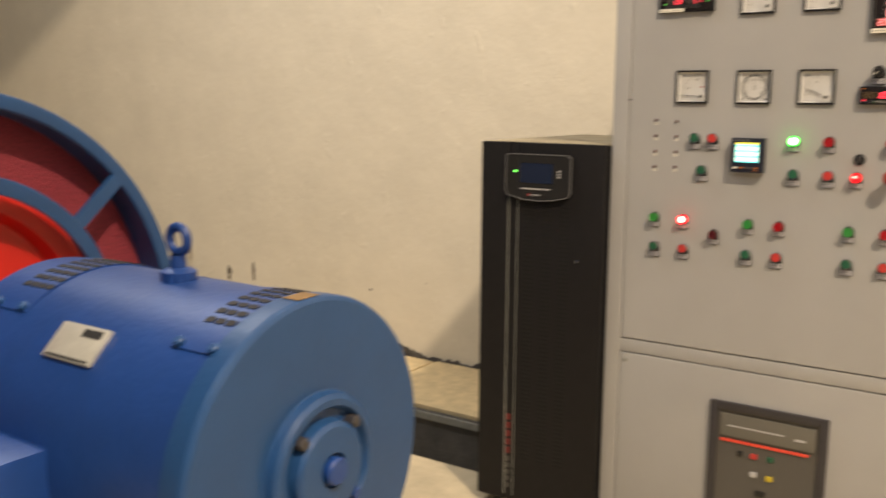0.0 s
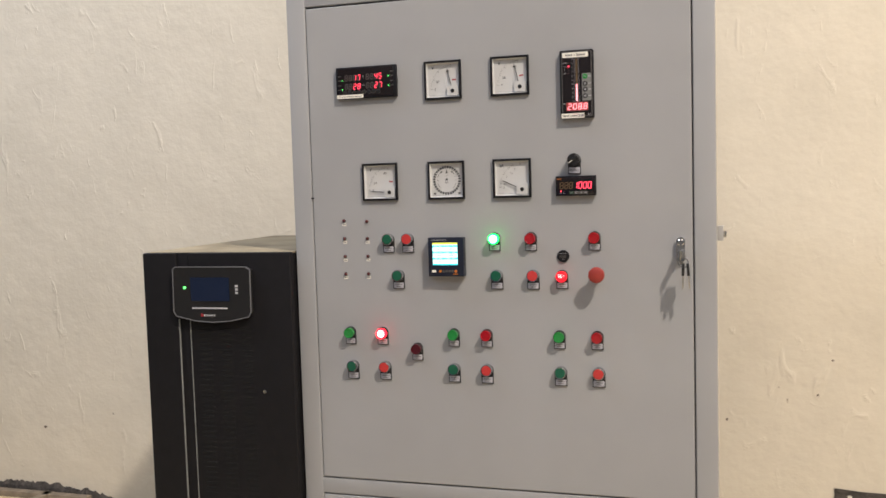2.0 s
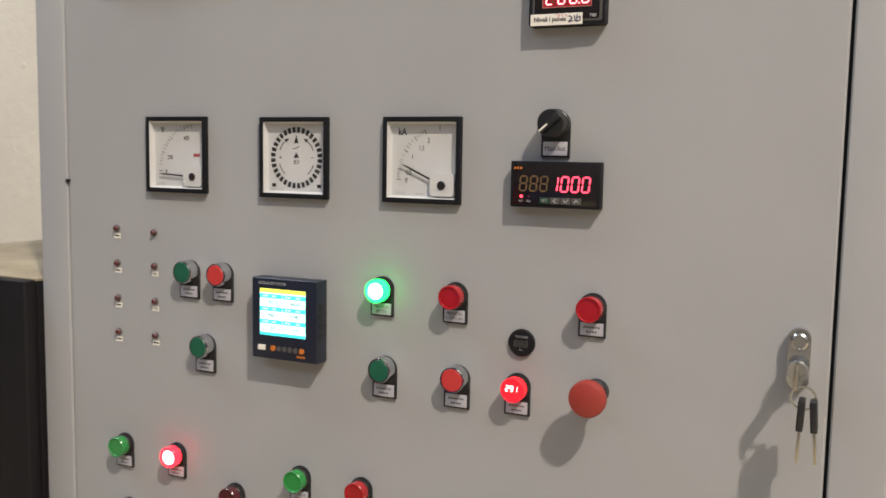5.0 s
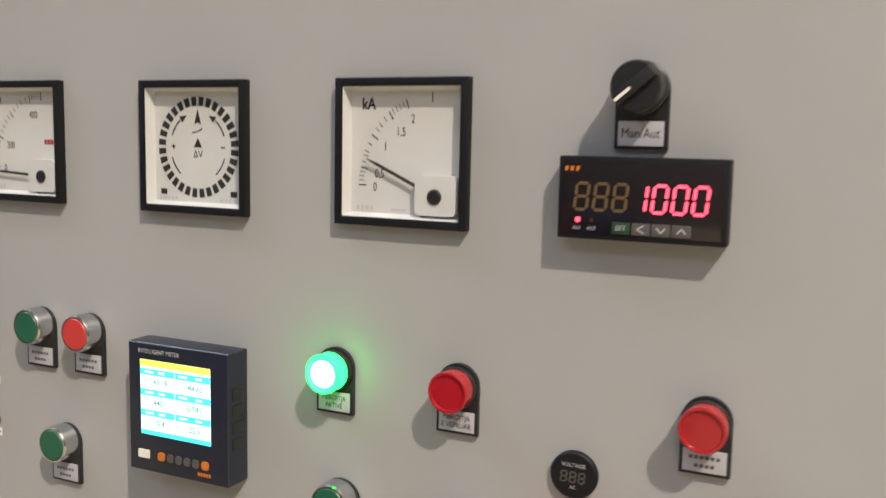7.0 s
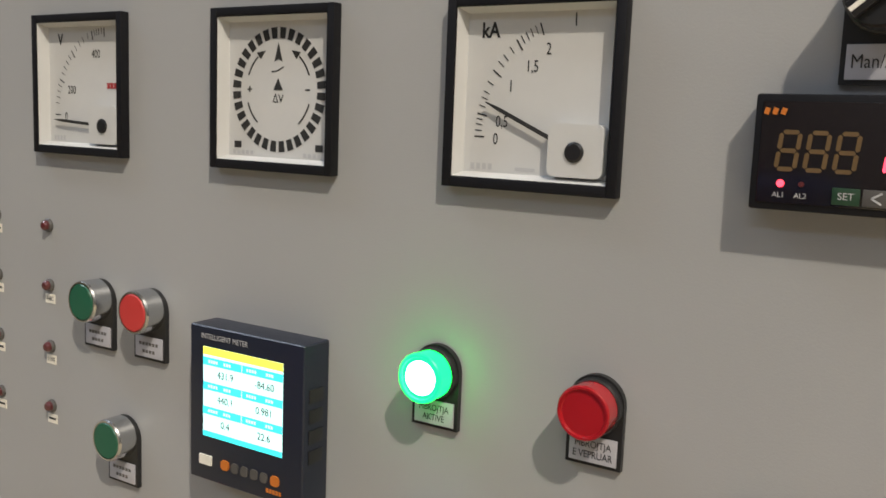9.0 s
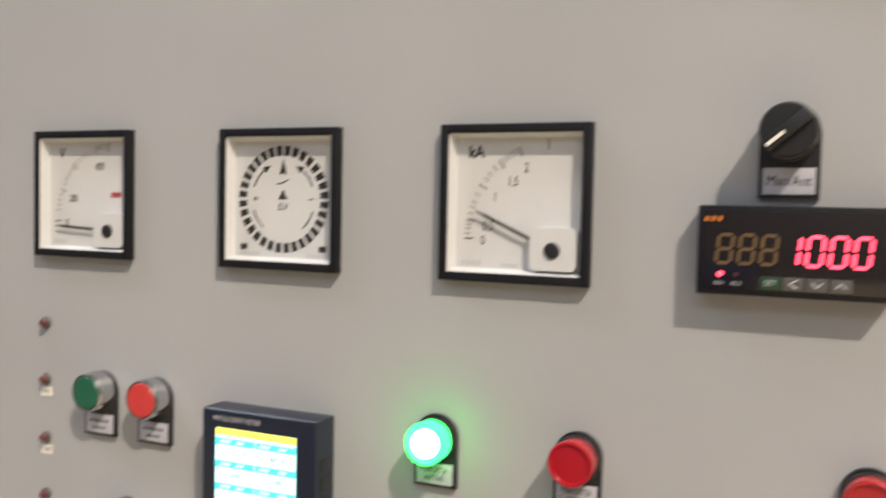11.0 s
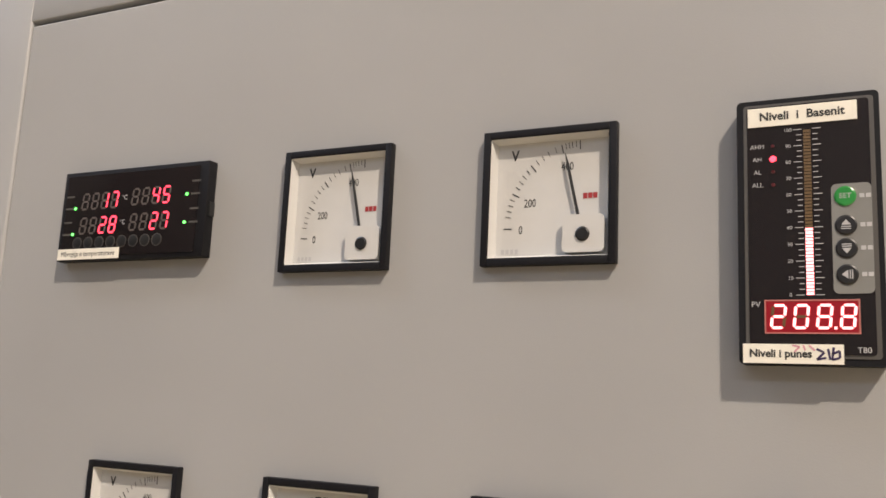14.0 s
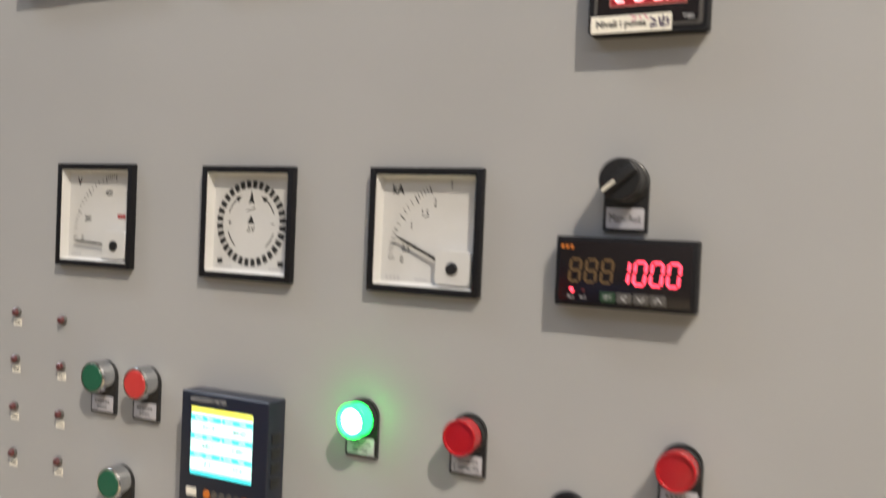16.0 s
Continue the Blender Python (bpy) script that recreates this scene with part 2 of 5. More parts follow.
def bar(bm, ax, az, bx, bz, w0, w1, y0, y1):
    """A straight tapered strip from a to b."""
    d = Vector((bx - ax, bz - az)).normalized()
    n = Vector((-d.y, d.x))
    pts = [(ax + n.x * w0 / 2, az + n.y * w0 / 2), (ax - n.x * w0 / 2, az - n.y * w0 / 2),
           (bx - n.x * w1 / 2, bz - n.y * w1 / 2), (bx + n.x * w1 / 2, bz + n.y * w1 / 2)]
    return slab(bm, pts, y0, y1)


def rounded(x0, x1, z0, z1, r, n=6):
    pts = []
    for cx, cz, a in ((x1 - r, z1 - r, 0), (x0 + r, z1 - r, 90), (x0 + r, z0 + r, 180), (x1 - r, z0 + r, 270)):
        pts += [(cx + r * math.cos(radians(a + 90 * i / n)), cz + r * math.sin(radians(a + 90 * i / n))) for i in range(n + 1)]
    return pts


def thing(name, label, category, m=Matrix(), group="", kind=""):
    ob = new(name)
    ob.empty_display_size = 0.02
    ob.matrix_world = m
    return tagged(ob, label, category, group, kind)


def part(name, bm, mat, parent=None, label="", smooth=21.0):
    bmesh.ops.recalc_face_normals(bm, faces=bm.faces)
    me = bpy.data.meshes.new(name)
    bm.to_mesh(me)
    bm.free()
    if smooth:
        me.shade_smooth()
        me.set_sharp_from_angle(angle=radians(smooth))
    me.materials.append(mat)
    ob = new(name, me)
    if parent:
        ob.parent = parent
    return tagged(ob, label)


def structure(name, bm, mat, label, category, smooth=0.0):
    return tagged(part(name, bm, mat, None, "", smooth), label, category, "", "structure")


def words(text, size, x, y, z, mat, parent, name="lettering", align="CENTER", squeeze=1.0, bold=0.0):
    """Flat letters in the built-in font on a face that looks along -y."""
    curve = bpy.data.curves.new(name, "FONT")
    curve.body, curve.size, curve.align_x, curve.align_y, curve.extrude = text, size, align, "CENTER", 0.00005
    curve.resolution_u, curve.offset = 3, bold
    tmp = new("tmp_text", curve)
    me = bpy.data.meshes.new_from_object(tmp.evaluated_get(bpy.context.evaluated_depsgraph_get()))
    bpy.data.objects.remove(tmp)
    me.transform(pose(x, y, z, 90) @ Matrix.Diagonal((squeeze, 1, 1, 1)))
    me.materials.clear()
    me.materials.append(mat)
    ob = new(name, me)
    ob.parent = parent
    return ob


SEGMENTS = {"0": "abcdef", "1": "bc", "2": "abdeg", "3": "abcdg", "4": "bcfg", "5": "acdfg", "6": "acdefg", "7": "abc",
            "8": "abcdefg", "9": "abcdfg", " ": ""}


def digit(bm_on, bm_off, ch, x, z, w, h, y, slant=0.12, thick=0.13):
    """One seven-segment figure with its lower left corner at x, z."""
    t = h * thick

    def at(u, v):
        return x + u * w + slant * v * h, z + v * h

    ends = {"a": (0, 1, 1, 1), "b": (1, 1, 1, .5), "c": (1, .5, 1, 0), "d": (0, 0, 1, 0), "e": (0, .5, 0, 0), "f": (0, 1, 0, .5), "g": (0, .5, 1, .5)}
    for key, (u0, v0, u1, v1) in ends.items():
        (ax, az), (bx, bz) = at(u0, v0), at(u1, v1)
        d = Vector((bx - ax, bz - az))
        cut = d.normalized() * t * 0.22
        n = Vector((-d.y, d.x)).normalized() * t / 2
        a, b = Vector((ax, az)) + cut, Vector((bx, bz)) - cut
        tip = d.normalized() * t * 0.4
        pts = [a, a + tip + n, b - tip + n, b, b - tip - n, a + tip - n]
        target = bm_on if key in SEGMENTS[ch] else bm_off
        if target is not None:
            slab(target, [tuple(p) for p in pts], y - 0.0001, y)
    return None


# ---------------- the room ----------------
WALL_TURN = -0.4
X0, X1, Y0, CEIL = -8.0, 6.2, -5.6, 7.8


def wall_y(x):
    return 1.344 + math.tan(radians(WALL_TURN)) * x


bm = bmesh.new()
pts = [(X0 - 0.2, wall_y(X0 - 0.2)), (X1 + 0.2, wall_y(X1 + 0.2))]
vs = [bm.verts.new((x, y + d, z)) for x, y in pts for d in (0, 0.25) for z in (-0.5, CEIL)]
for f in [(0, 1, 3, 2), (4, 6, 7, 5), (0, 4, 5, 1), (2, 3, 7, 6), (0, 2, 6, 4), (1, 5, 7, 3)]:
    bm.faces.new([vs[i] for i in f])
structure("wall_north", bm, PLASTER, "cream painted uneven plaster wall with small stains", "wall")
# unseen walls and ceiling, added dark so that little light bounces back
structure("wall_west", box(bmesh.new(), X0 - 0.25, X0, Y0, wall_y(X0), -0.5, CEIL), UNSEEN_DARK, "unseen wall, kept dark to cut bounced light", "wall")
structure("wall_east", box(bmesh.new(), X1, X1 + 0.25, Y0, wall_y(X1), -0.5, CEIL), UNSEEN_DARK, "unseen wall, kept dark to cut bounced light", "wall")
structure("wall_south", box(bmesh.new(), X0 - 0.25, X1 + 0.25, Y0 - 0.25, Y0, -0.5, CEIL), UNSEEN_DARK, "unseen wall, kept dark to cut bounced light", "wall")
structure("ceiling", box(bmesh.new(), X0 - 0.25, X1 + 0.25, Y0 - 0.25, 1.8, CEIL, CEIL + 0.2), CEILING_DARK, "unseen ceiling, kept dark to cut bounced light", "ceiling")

# floor with a cable trench beside the cabinets
TR0, TR1 = 0.18, 0.68
bm = bmesh.new()
box(bm, X0, X1, Y0, TR0, -0.5, 0)
box(bm, X0, X1, TR0, 1.9, -0.5, -0.42)
box(bm, X0, -0.36, TR1 + 0.02, 1.9, -0.42, -0.02)
box(bm, -0.36, X1, TR0, 1.9, -0.42, 0)
structure("floor", bm, CONCRETE, "pale sandy concrete floor with a cable trench", "floor")
structure("trench_edge", box(bmesh.new(), X0, -0.37, TR1, TR1 + 0.02, -0.42, -0.021), TRENCH, "dark grey side of the cable trench", "trench")
bm = bmesh.new()
box(bm, X0, -0.37, TR1 - 0.012, TR1 - 0.001, -0.055, -0.022, 0.002)
structure("trench_angle", bm, STEEL_GREY, "grey steel angle along the trench edge", "trim")

# ---------------- control cabinet ----------------
CX0, CX1, CTOP = -0.376, 0.693, 1.960
DX0, DX1, DZ0, DZ1 = -0.321, 0.639, 0.673, 1.905
LZ0, LZ1 = 0.105, 0.6245
CBACK = 0.78

cabinet = thing("control_cabinet", "tall light grey powder-coated steel control cabinet with two closed doors", "cabinet")
bm = bmesh.new()
box(bm, CX0, CX0 + 0.02, 0.03, CBACK, 0.0, CTOP, 0.003)
box(bm, CX0 + 0.02, CX1 - 0.02, CBACK - 0.02, CBACK, 0.0, CTOP)
box(bm, CX0 + 0.02, CX1 - 0.02, 0.03, CBACK - 0.02, CTOP - 0.02, CTOP, 0.002)
part("body", bm, CABINET, cabinet)
side = part("side_panel", box(bmesh.new(), CX1 - 0.02, CX1, 0.031, CBACK - 0.05, 0.0, CTOP, 0.003), SIDE_CREAM, cabinet, "cream-beige side panel")
part("rear_post", box(bmesh.new(), CX1 - 0.02, CX1 + 0.002, CBACK - 0.047, CBACK, 0.0, CTOP, 0.003), SIDE_CREAM, cabinet, "cream-beige rear corner post")
g = 0.0022
bm = bmesh.new()
box(bm, CX0, DX0 - g, 0.0, 0.03, 0.0, CTOP, 0.004, 3)
box(bm, DX1 + g + 0.001, CX1, 0.0, 0.03, 0.0, CTOP, 0.004, 3)
box(bm, DX0 - g - 0.003, DX1 + g + 0.003, 0.0005, 0.03, DZ1 + g + 0.003, CTOP - 0.001, 0.003)
box(bm, DX0 - g - 0.003, DX1 + g + 0.003, 0.0005, 0.03, LZ1 + g + 0.0016, DZ0 - g - 0.0016, 0.002)
box(bm, DX0 - g - 0.003, DX1 + g + 0.003, 0.0005, 0.03, 0.0, LZ0 - g, 0.002)
part("front_frame", bm, CABINET, cabinet)
# black sheet behind the doors, paints the shade seen in their gaps
part("gap_shade", box(bmesh.new(), DX0 - 0.01, DX1 + 0.01, 0.0125, 0.0165, 0.06, CTOP - 0.03), GAP_AND_SLOT_DARK, cabinet, "black sheet giving the door gaps their shade")
CUTS = [(0.0450, 1.7015), (0.2145, 1.7015), (-0.1300, 1.4545), (0.2145, 1.4535), (0.0465, 1.4535)]
HALF = 0.0425


def cut_door(x0, x1, z0, z1, cuts, half, y0, y1):
    """A flat steel door of thickness y0 to y1 with square cut-outs and softly rolled edges."""
    r = 0.002
    xs = sorted({x0 + r, x1 - r, *[c[0] + d for c in cuts for d in (-half, half)]})
    zs = sorted({z0 + r, z1 - r, *[c[1] + d for c in cuts for d in (-half, half)]})
    bm = bmesh.new()
    sheet = {(x, z): bm.verts.new((x, y0, z)) for x in xs for z in zs}
    for xa, xb in zip(xs, xs[1:]):
        for za, zb in zip(zs, zs[1:]):
            xm, zm = (xa + xb) / 2, (za + zb) / 2
            if not any(abs(xm - cx) < half and abs(zm - cz) < half for cx, cz in cuts):
                bm.faces.new((sheet[xa, za], sheet[xb, za], sheet[xb, zb], sheet[xa, zb]))
    loose = [v for v in sheet.values() if not v.link_faces]
    for v in loose:
        bm.verts.remove(v)
    border = [e for e in bm.edges if e.is_boundary and (all(abs(v.co.x - x0 - r) < 1e-6 for v in e.verts) or all(abs(v.co.x - x1 + r) < 1e-6 for v in e.verts)
              or all(abs(v.co.z - z0 - r) < 1e-6 for v in e.verts) or all(abs(v.co.z - z1 + r) < 1e-6 for v in e.verts))]
    made = bmesh.ops.extrude_edge_only(bm, edges=border)["geom"]
    rim = [v for v in made if isinstance(v, bmesh.types.BMVert)]
    edges = [e for e in made if isinstance(e, bmesh.types.BMEdge)]
    for v in rim:
        v.co.y += r
        v.co.x += -r if v.co.x < x0 + 2 * r else (r if v.co.x > x1 - 2 * r else 0)
        v.co.z += -r if v.co.z < z0 + 2 * r else (r if v.co.z > z1 - 2 * r else 0)
    made = bmesh.ops.extrude_edge_only(bm, edges=edges)["geom"]
    for v in made:
        if isinstance(v, bmesh.types.BMVert):
            v.co.y = y1
    return bm


door_up = part("upper_door", cut_door(DX0, DX1, DZ0, DZ1, CUTS, HALF, 0.0, 0.018), CABINET, cabinet)
door_low = part("lower_door", box(bmesh.new(), DX0, DX1, 0.0, 0.02, LZ0, LZ1, 0.0022, 3), CABINET, cabinet)
for sx in (DX0 + 0.016, DX1 - 0.02):
    part("door_screw", lathe(bmesh.new(), [(0.0085, 0), (0.0085, 0.001), (0.006, 0.0025), (0.0, 0.0025)], pose(sx, 0, LZ1 - 0.022), 16), STEEL_GREY, door_low, "small round steel door lock")
for hz in (1.417, ):
    part("hinge_pin", box(bmesh.new(), DX0 - 0.004, DX0 + 0.004, -0.0015, 0.003, hz - 0.002, hz + 0.002), BLACK, door_up)

# cylinder lock with its escutcheon, set on the door
lock = part("door_lock", slab(bmesh.new(), rounded(0.6020, 0.6220, 1.247, 1.305, 0.0098), -0.010, 0.0), CHROME, door_up, "chrome oval lock escutcheon")
part("lock_barrel", lathe(bmesh.new(), [(0.0092, 0.009), (0.0092, 0.022), (0.0080, 0.0245), (0.0, 0.0245)], pose(0.6120, 0, 1.268), 24), CHROME, lock)
part("lock_button", lathe(bmesh.new(), [(0.0080, 0.009), (0.0080, 0.013), (0.0062, 0.0145), (0.0, 0.0145)], pose(0.6120, 0, 1.293), 20), CHROME, lock)

keys = thing("key_bunch", "two steel keys with black heads hanging from the cabinet lock", "keys")
bow = part("key_bow", box(bmesh.new(), 0.6108, 0.6132, -0.050, -0.0240, 1.2545, 1.2745, 0.0010), BRASS, keys, "key stuck in the lock")
bm = bmesh.new()
for i in range(28):
    a, b = radians(360 * i / 28), radians(360 * (i + 1) / 28)
    bar(bm, 0.6195 + 0.0105 * math.cos(a), 1.2480 + 0.0105 * math.sin(a), 0.6195 + 0.0105 * math.cos(b), 1.2480 + 0.0105 * math.sin(b), 0.0020, 0.0020, -0.045, -0.043)
part("key_ring", bm, CHROME, keys)
for kx, lean in ((0.6185, 2.0), (0.6285, -4.0)):
    hang = pose(kx, -0.044, 1.243, 0, lean, 0)
    bm = box(bmesh.new(), -0.0030, 0.0030, -0.0095, 0.0095, -0.0240, 0.0040, 0.0012)
    bm.transform(hang)
    key = part("key", bm, BLACK, keys, "black plastic key head")
    bm = box(bmesh.new(), -0.0012, 0.0012, -0.0042, 0.0042, -0.0540, -0.0230, 0.0004)
    bm.transform(hang)
    part("key_blade", bm, BRASS, key, "steel key blade")

# latch stub on the cabinet's side
side_latch = part("side_latch", box(bmesh.new(), CX1, CX1 + 0.016, 0.335, 0.362, 1.272, 1.312, 0.003), CABINET, cabinet, "small grey latch on the side wall")
part("latch_pin", box(bmesh.new(), CX1 + 0.016, CX1 + 0.024, 0.342, 0.356, 1.280, 1.298, 0.002), CHROME, side_latch)


# ---------------- round indicator meters ----------------
W = 0.0952


def meter_case(name, label, cx, cz, group="analogue meters on the cabinet door"):
    """Square case: black bezel, white inner walls, white dial. Local origin at the centre on the door."""
    root = thing(name, label, "panel meter", pose(cx, 0, cz), group)
    bm = bmesh.new()
    ring_frame(bm, -W / 2, W / 2, -W / 2, W / 2, 0.0052, -0.0068, 0.0, 0.0008)
    part("bezel", bm, BLACK_SOFT, root)
    bm = bmesh.new()
    i0, i1 = W / 2 - 0.0056, W / 2 - 0.0080
    o = [(-i0, -i0), (i0, -i0), (i0, i0), (-i0, i0)]
    n = [(-i1, -i1), (i1, -i1), (i1, i1), (-i1, i1)]
    vo = [bm.verts.new((x, -0.0060, z)) for x, z in o]
    vn = [bm.verts.new((x, 0.0020, z)) for x, z in n]
    for k in range(4):
        bm.faces.new((vo[k], vo[(k + 1) % 4], vn[(k + 1) % 4], vn[k]))
    part("inner_rim", bm, DIAL, root, "white inner rim", 0)
    part("dial", box(bmesh.new(), -i1 - 0.0004, i1 + 0.0004, 0.0018, 0.0034, -i1 - 0.0004, i1 + 0.0004), DIAL, root, "white printed dial")
    return root


def uv(u, v):
    return (u - 0.5) * W, (0.5 - v) * W


def pointer_meter(name, label, cx, cz, unit, marks, fine, needle, small, brand=True):
    """marks: (angle, text); fine: angles of plain ticks; needle: angle in degrees, 180 to the left, 90 up."""
    root = meter_case(name, label, cx, cz)
    px, pz = uv(0.745, 0.785)
    ax, az = uv(0.722, 0.738)
    ro = 0.575 * W
    bm = bmesh.new()

    def tick(a, length, w):
        c, s = math.cos(radians(a)), math.sin(radians(a))
        bar(bm, ax + ro * c, az + ro * s * 1.12, ax + (ro - length) * c, az + (ro - length) * s * 1.12, w, w, 0.00155, 0.0017)

    for a in fine:
        tick(a, 0.0038, 0.0004)
    for a, _ in marks:
        tick(a, 0.0056, 0.0007)
    part("scale", bm, INK, root)
    for a, text in marks:
        if text:
            r = ro - (0.0112 if len(text) < 3 else 0.0135)
            words(text, 0.0082, ax + r * math.cos(radians(a)) + 0.001, 0.00165, az + r * 1.12 * math.sin(radians(a)) - 0.001, INK, root, "scale_number", squeeze=0.72)
    ux, uz = uv(0.220, 0.175)
    words(unit, 0.0105, ux, 0.00165, uz, INK, root, "unit_sign", squeeze=0.85, bold=0.00025)
    c, s = math.cos(radians(needle)), math.sin(radians(needle)) * 1.08
    bm = bar(bmesh.new(), px + 0.012 * c, pz + 0.012 * s, px + 0.046 * c, pz + 0.046 * s, 0.0021, 0.0019, -0.0016, -0.0009)
    bar(bm, px + 0.046 * c, pz + 0.046 * s, px + 0.054 * c, pz + 0.054 * s, 0.0019, 0.0004, -0.0016, -0.0009)
    part("needle", bm, INK, root, "black needle")
    x0, z1 = uv(0.61, 0.645)
    x1, z0 = uv(0.910, 0.912)
    cover = part("pivot_cover", slab(bmesh.new(), rounded(x0, x1, z0, z1, 0.0035, 4), -0.0040, 0.0017), DIAL, root, "white corner cover")
    sx, sz = uv(0.758, 0.785)
    part("zero_screw", lathe(bmesh.new(), [(0.0049, 0.0038), (0.0049, 0.0048), (0.0038, 0.0054), (0.0, 0.0054)], pose(sx, 0, sz), 20), BLACK, cover, "black round zero screw")
    bm = bmesh.new()
    bx0, bz0 = uv(0.13, 0.885)
    for k in range(4):
        box(bm, bx0 + k * 0.0034, bx0 + k * 0.0034 + 0.0022, 0.0016, 0.0017, bz0 - 0.0016, bz0 + 0.0016)
    if small:
        bx, bz = uv(0.40, 0.89)
        box(bm, bx, bx + 0.011, 0.0016, 0.0017, bz - 0.0008, bz + 0.0008)
    part("fine_print", bm, GREY_PRINT, root)
    if brand:
        bm = bmesh.new()
        rx, rz = uv(0.740, 0.500)
        for k in range(3):
            box(bm, rx + k * 0.0034, rx + k * 0.0034 + 0.0029, 0.0016, 0.0017, rz - 0.0019, rz + 0.0019)
        part("maker_mark", bm, RED_PRINT, root, "three small red bars")
    return root


VOLT_MARKS = [(178, "0"), (154, "200"), (131, ""), (105, "400"), (91, "")]
VOLT_FINE = [170, 166, 162, 158, 149, 144.5, 140, 135.5, 126, 121, 116, 110, 102, 99.5, 97, 94]
KA_MARKS = [(179, "0"), (168, "0,5"), (146, "1"), (127, "1,5"), (112, "2"), (92, "")]
KA_FINE = [176, 173, 170.5, 164, 160, 157, 152, 141, 137, 132, 124, 121, 118, 115]
pointer_meter("voltmeter", "square white voltmeter with its needle at four hundred volts", 0.0450, 1.7015, "V", VOLT_MARKS, VOLT_FINE, 103.5, False)
pointer_meter("voltmeter", "square white voltmeter beside the level controller, needle at four hundred volts", 0.2145, 1.7015, "V", VOLT_MARKS, VOLT_FINE, 103.5, False)
pointer_meter("voltmeter", "square white voltmeter with its needle at zero", -0.1300, 1.4545, "V", VOLT_MARKS, VOLT_FINE, 177, False)
pointer_meter("ammeter", "square white kiloampere meter with a slanted needle", 0.2145, 1.4535, "kA", KA_MARKS, KA_FINE, 157, True, False)

# synchroscope
sync = meter_case("synchroscope", "square white synchroscope with a ring of black marks", 0.0465, 1.4535)
for k in range(32):
    bm = bmesh.new()
    a = radians(360 * (k + 0.5) / 32)
    c, s = math.cos(a), math.sin(a)
    bar(bm, 0.0298 * c, 0.0298 * s, 0.0362 * c, 0.0362 * s, 0.0038, 0.0046, 0.0015, 0.0017)
    part("dial_mark", bm, INK, sync)
for u in (0.165, 0.835):
    x, z = uv(u, 0.845)
    bm = bmesh.new()
    box(bm, x - 0.0028, x + 0.0028, 0.0015, 0.0017, z - 0.002, z + 0.002)
    part("dial_mark", bm, INK, sync)
bm = bmesh.new()
for a0, a1 in ((20, 50), (-50, -18), (130, 160), (198, 230)):
    for k in range(6):
        a, b = radians(a0 + (a1 - a0) * k / 6), radians(a0 + (a1 - a0) * (k + 1) / 6)
        bar(bm, 0.0250 * math.cos(a), 0.0250 * math.sin(a), 0.0250 * math.cos(b), 0.0250 * math.sin(b), 0.0009, 0.0009, 0.0015, 0.0017)
for a, d in ((52, 1), (128, -1)):
    c, s = math.cos(radians(a)), math.sin(radians(a))
    slab(bm, [(0.0225 * c, 0.0225 * s), (0.0275 * c, 0.0275 * s), (0.025 * math.cos(radians(a + 14 * d)), 0.025 * math.sin(radians(a + 14 * d)))], 0.0015, 0.0017)
slab(bm, [(-0.0030, 0.0165), (0.0, 0.0180), (0.0030, 0.0165), (0.0, 0.0275)], 0.0015, 0.0017)
slab(bm, [(-0.0036, 0.0), (0.0036, 0.0), (0.0, 0.0068)], 0.0015, 0.0017)
bar(bm, -0.0052, 0.0105, -0.0012, 0.0110, 0.0007, 0.0007, 0.0015, 0.0017)
bar(bm, -0.0010, 0.0110, 0.0042, 0.0134, 0.0007, 0.0007, 0.0015, 0.0017)
for x in (-0.0225, 0.0225):
    bar(bm, x - 0.0018, 0.0003, x + 0.0018, 0.0003, 0.0007, 0.0007, 0.0015, 0.0017)
bar(bm, -0.0225, -0.0015, -0.0225, 0.0021, 0.0007, 0.0007, 0.0015, 0.0017)
part("direction_sign", bm, INK, sync)
words("\u0394V", 0.0068, 0, 0.00165, -0.0052, INK, sync, "unit_sign")
for x, n in ((-0.036, 5), (0.020, 4)):
    bm = bmesh.new()
    for k in range(n):
        box(bm, x + k * 0.0036, x + k * 0.0036 + 0.0026, 0.0016, 0.0017, -0.0385, -0.0362)
    part("fine_print", bm, GREY_PRINT, sync)

# ---------------- digital instruments ----------------
def on_face(w, h):
    return lambda u, v: ((u - 0.5) * w, (0.5 - v) * h)


temp = thing("temperature_monitor", "black four-channel temperature monitor with lit red figures", "digital meter", pose(-0.1565, 0, 1.7080))
TW, TH = 0.163, 0.0800
f = on_face(TW, TH)
part("case", box(bmesh.new(), -TW / 2, TW / 2, -0.0105, 0.0, -TH / 2, TH / 2, 0.0014), BLACK_SOFT, temp)
part("front", box(bmesh.new(), -TW / 2 + 0.005, TW / 2 - 0.009, -0.0112, -0.0100, -TH / 2 + 0.004, TH / 2 - 0.004, 0.0003), FACE, temp, "smoked display front")
part("side_clip", box(bmesh.new(), TW / 2 - 0.002, TW / 2 + 0.0012, -0.0075, -0.001, -0.006, 0.006, 0.0005), BLACK, temp)
for u0, v0, text in ((0.150, 0.430, "  17"), (0.505, 0.415, "  45"), (0.150, 0.700, "  28"), (0.505, 0.690, "  27")):
    off = bmesh.new()
    for k, ch in enumerate(text):
        on = bmesh.new()
        x, z = f(u0 + 0.070 * k, v0)
        digit(on, off, ch, x, z, 0.0065, 0.0135, -0.01125)
        if ch == " ":
            on.free()
        else:
            part("lit_figure", on, SEG_RED, temp, "glowing red figure")
    part("unlit_display", off, SEG_GREY, temp)
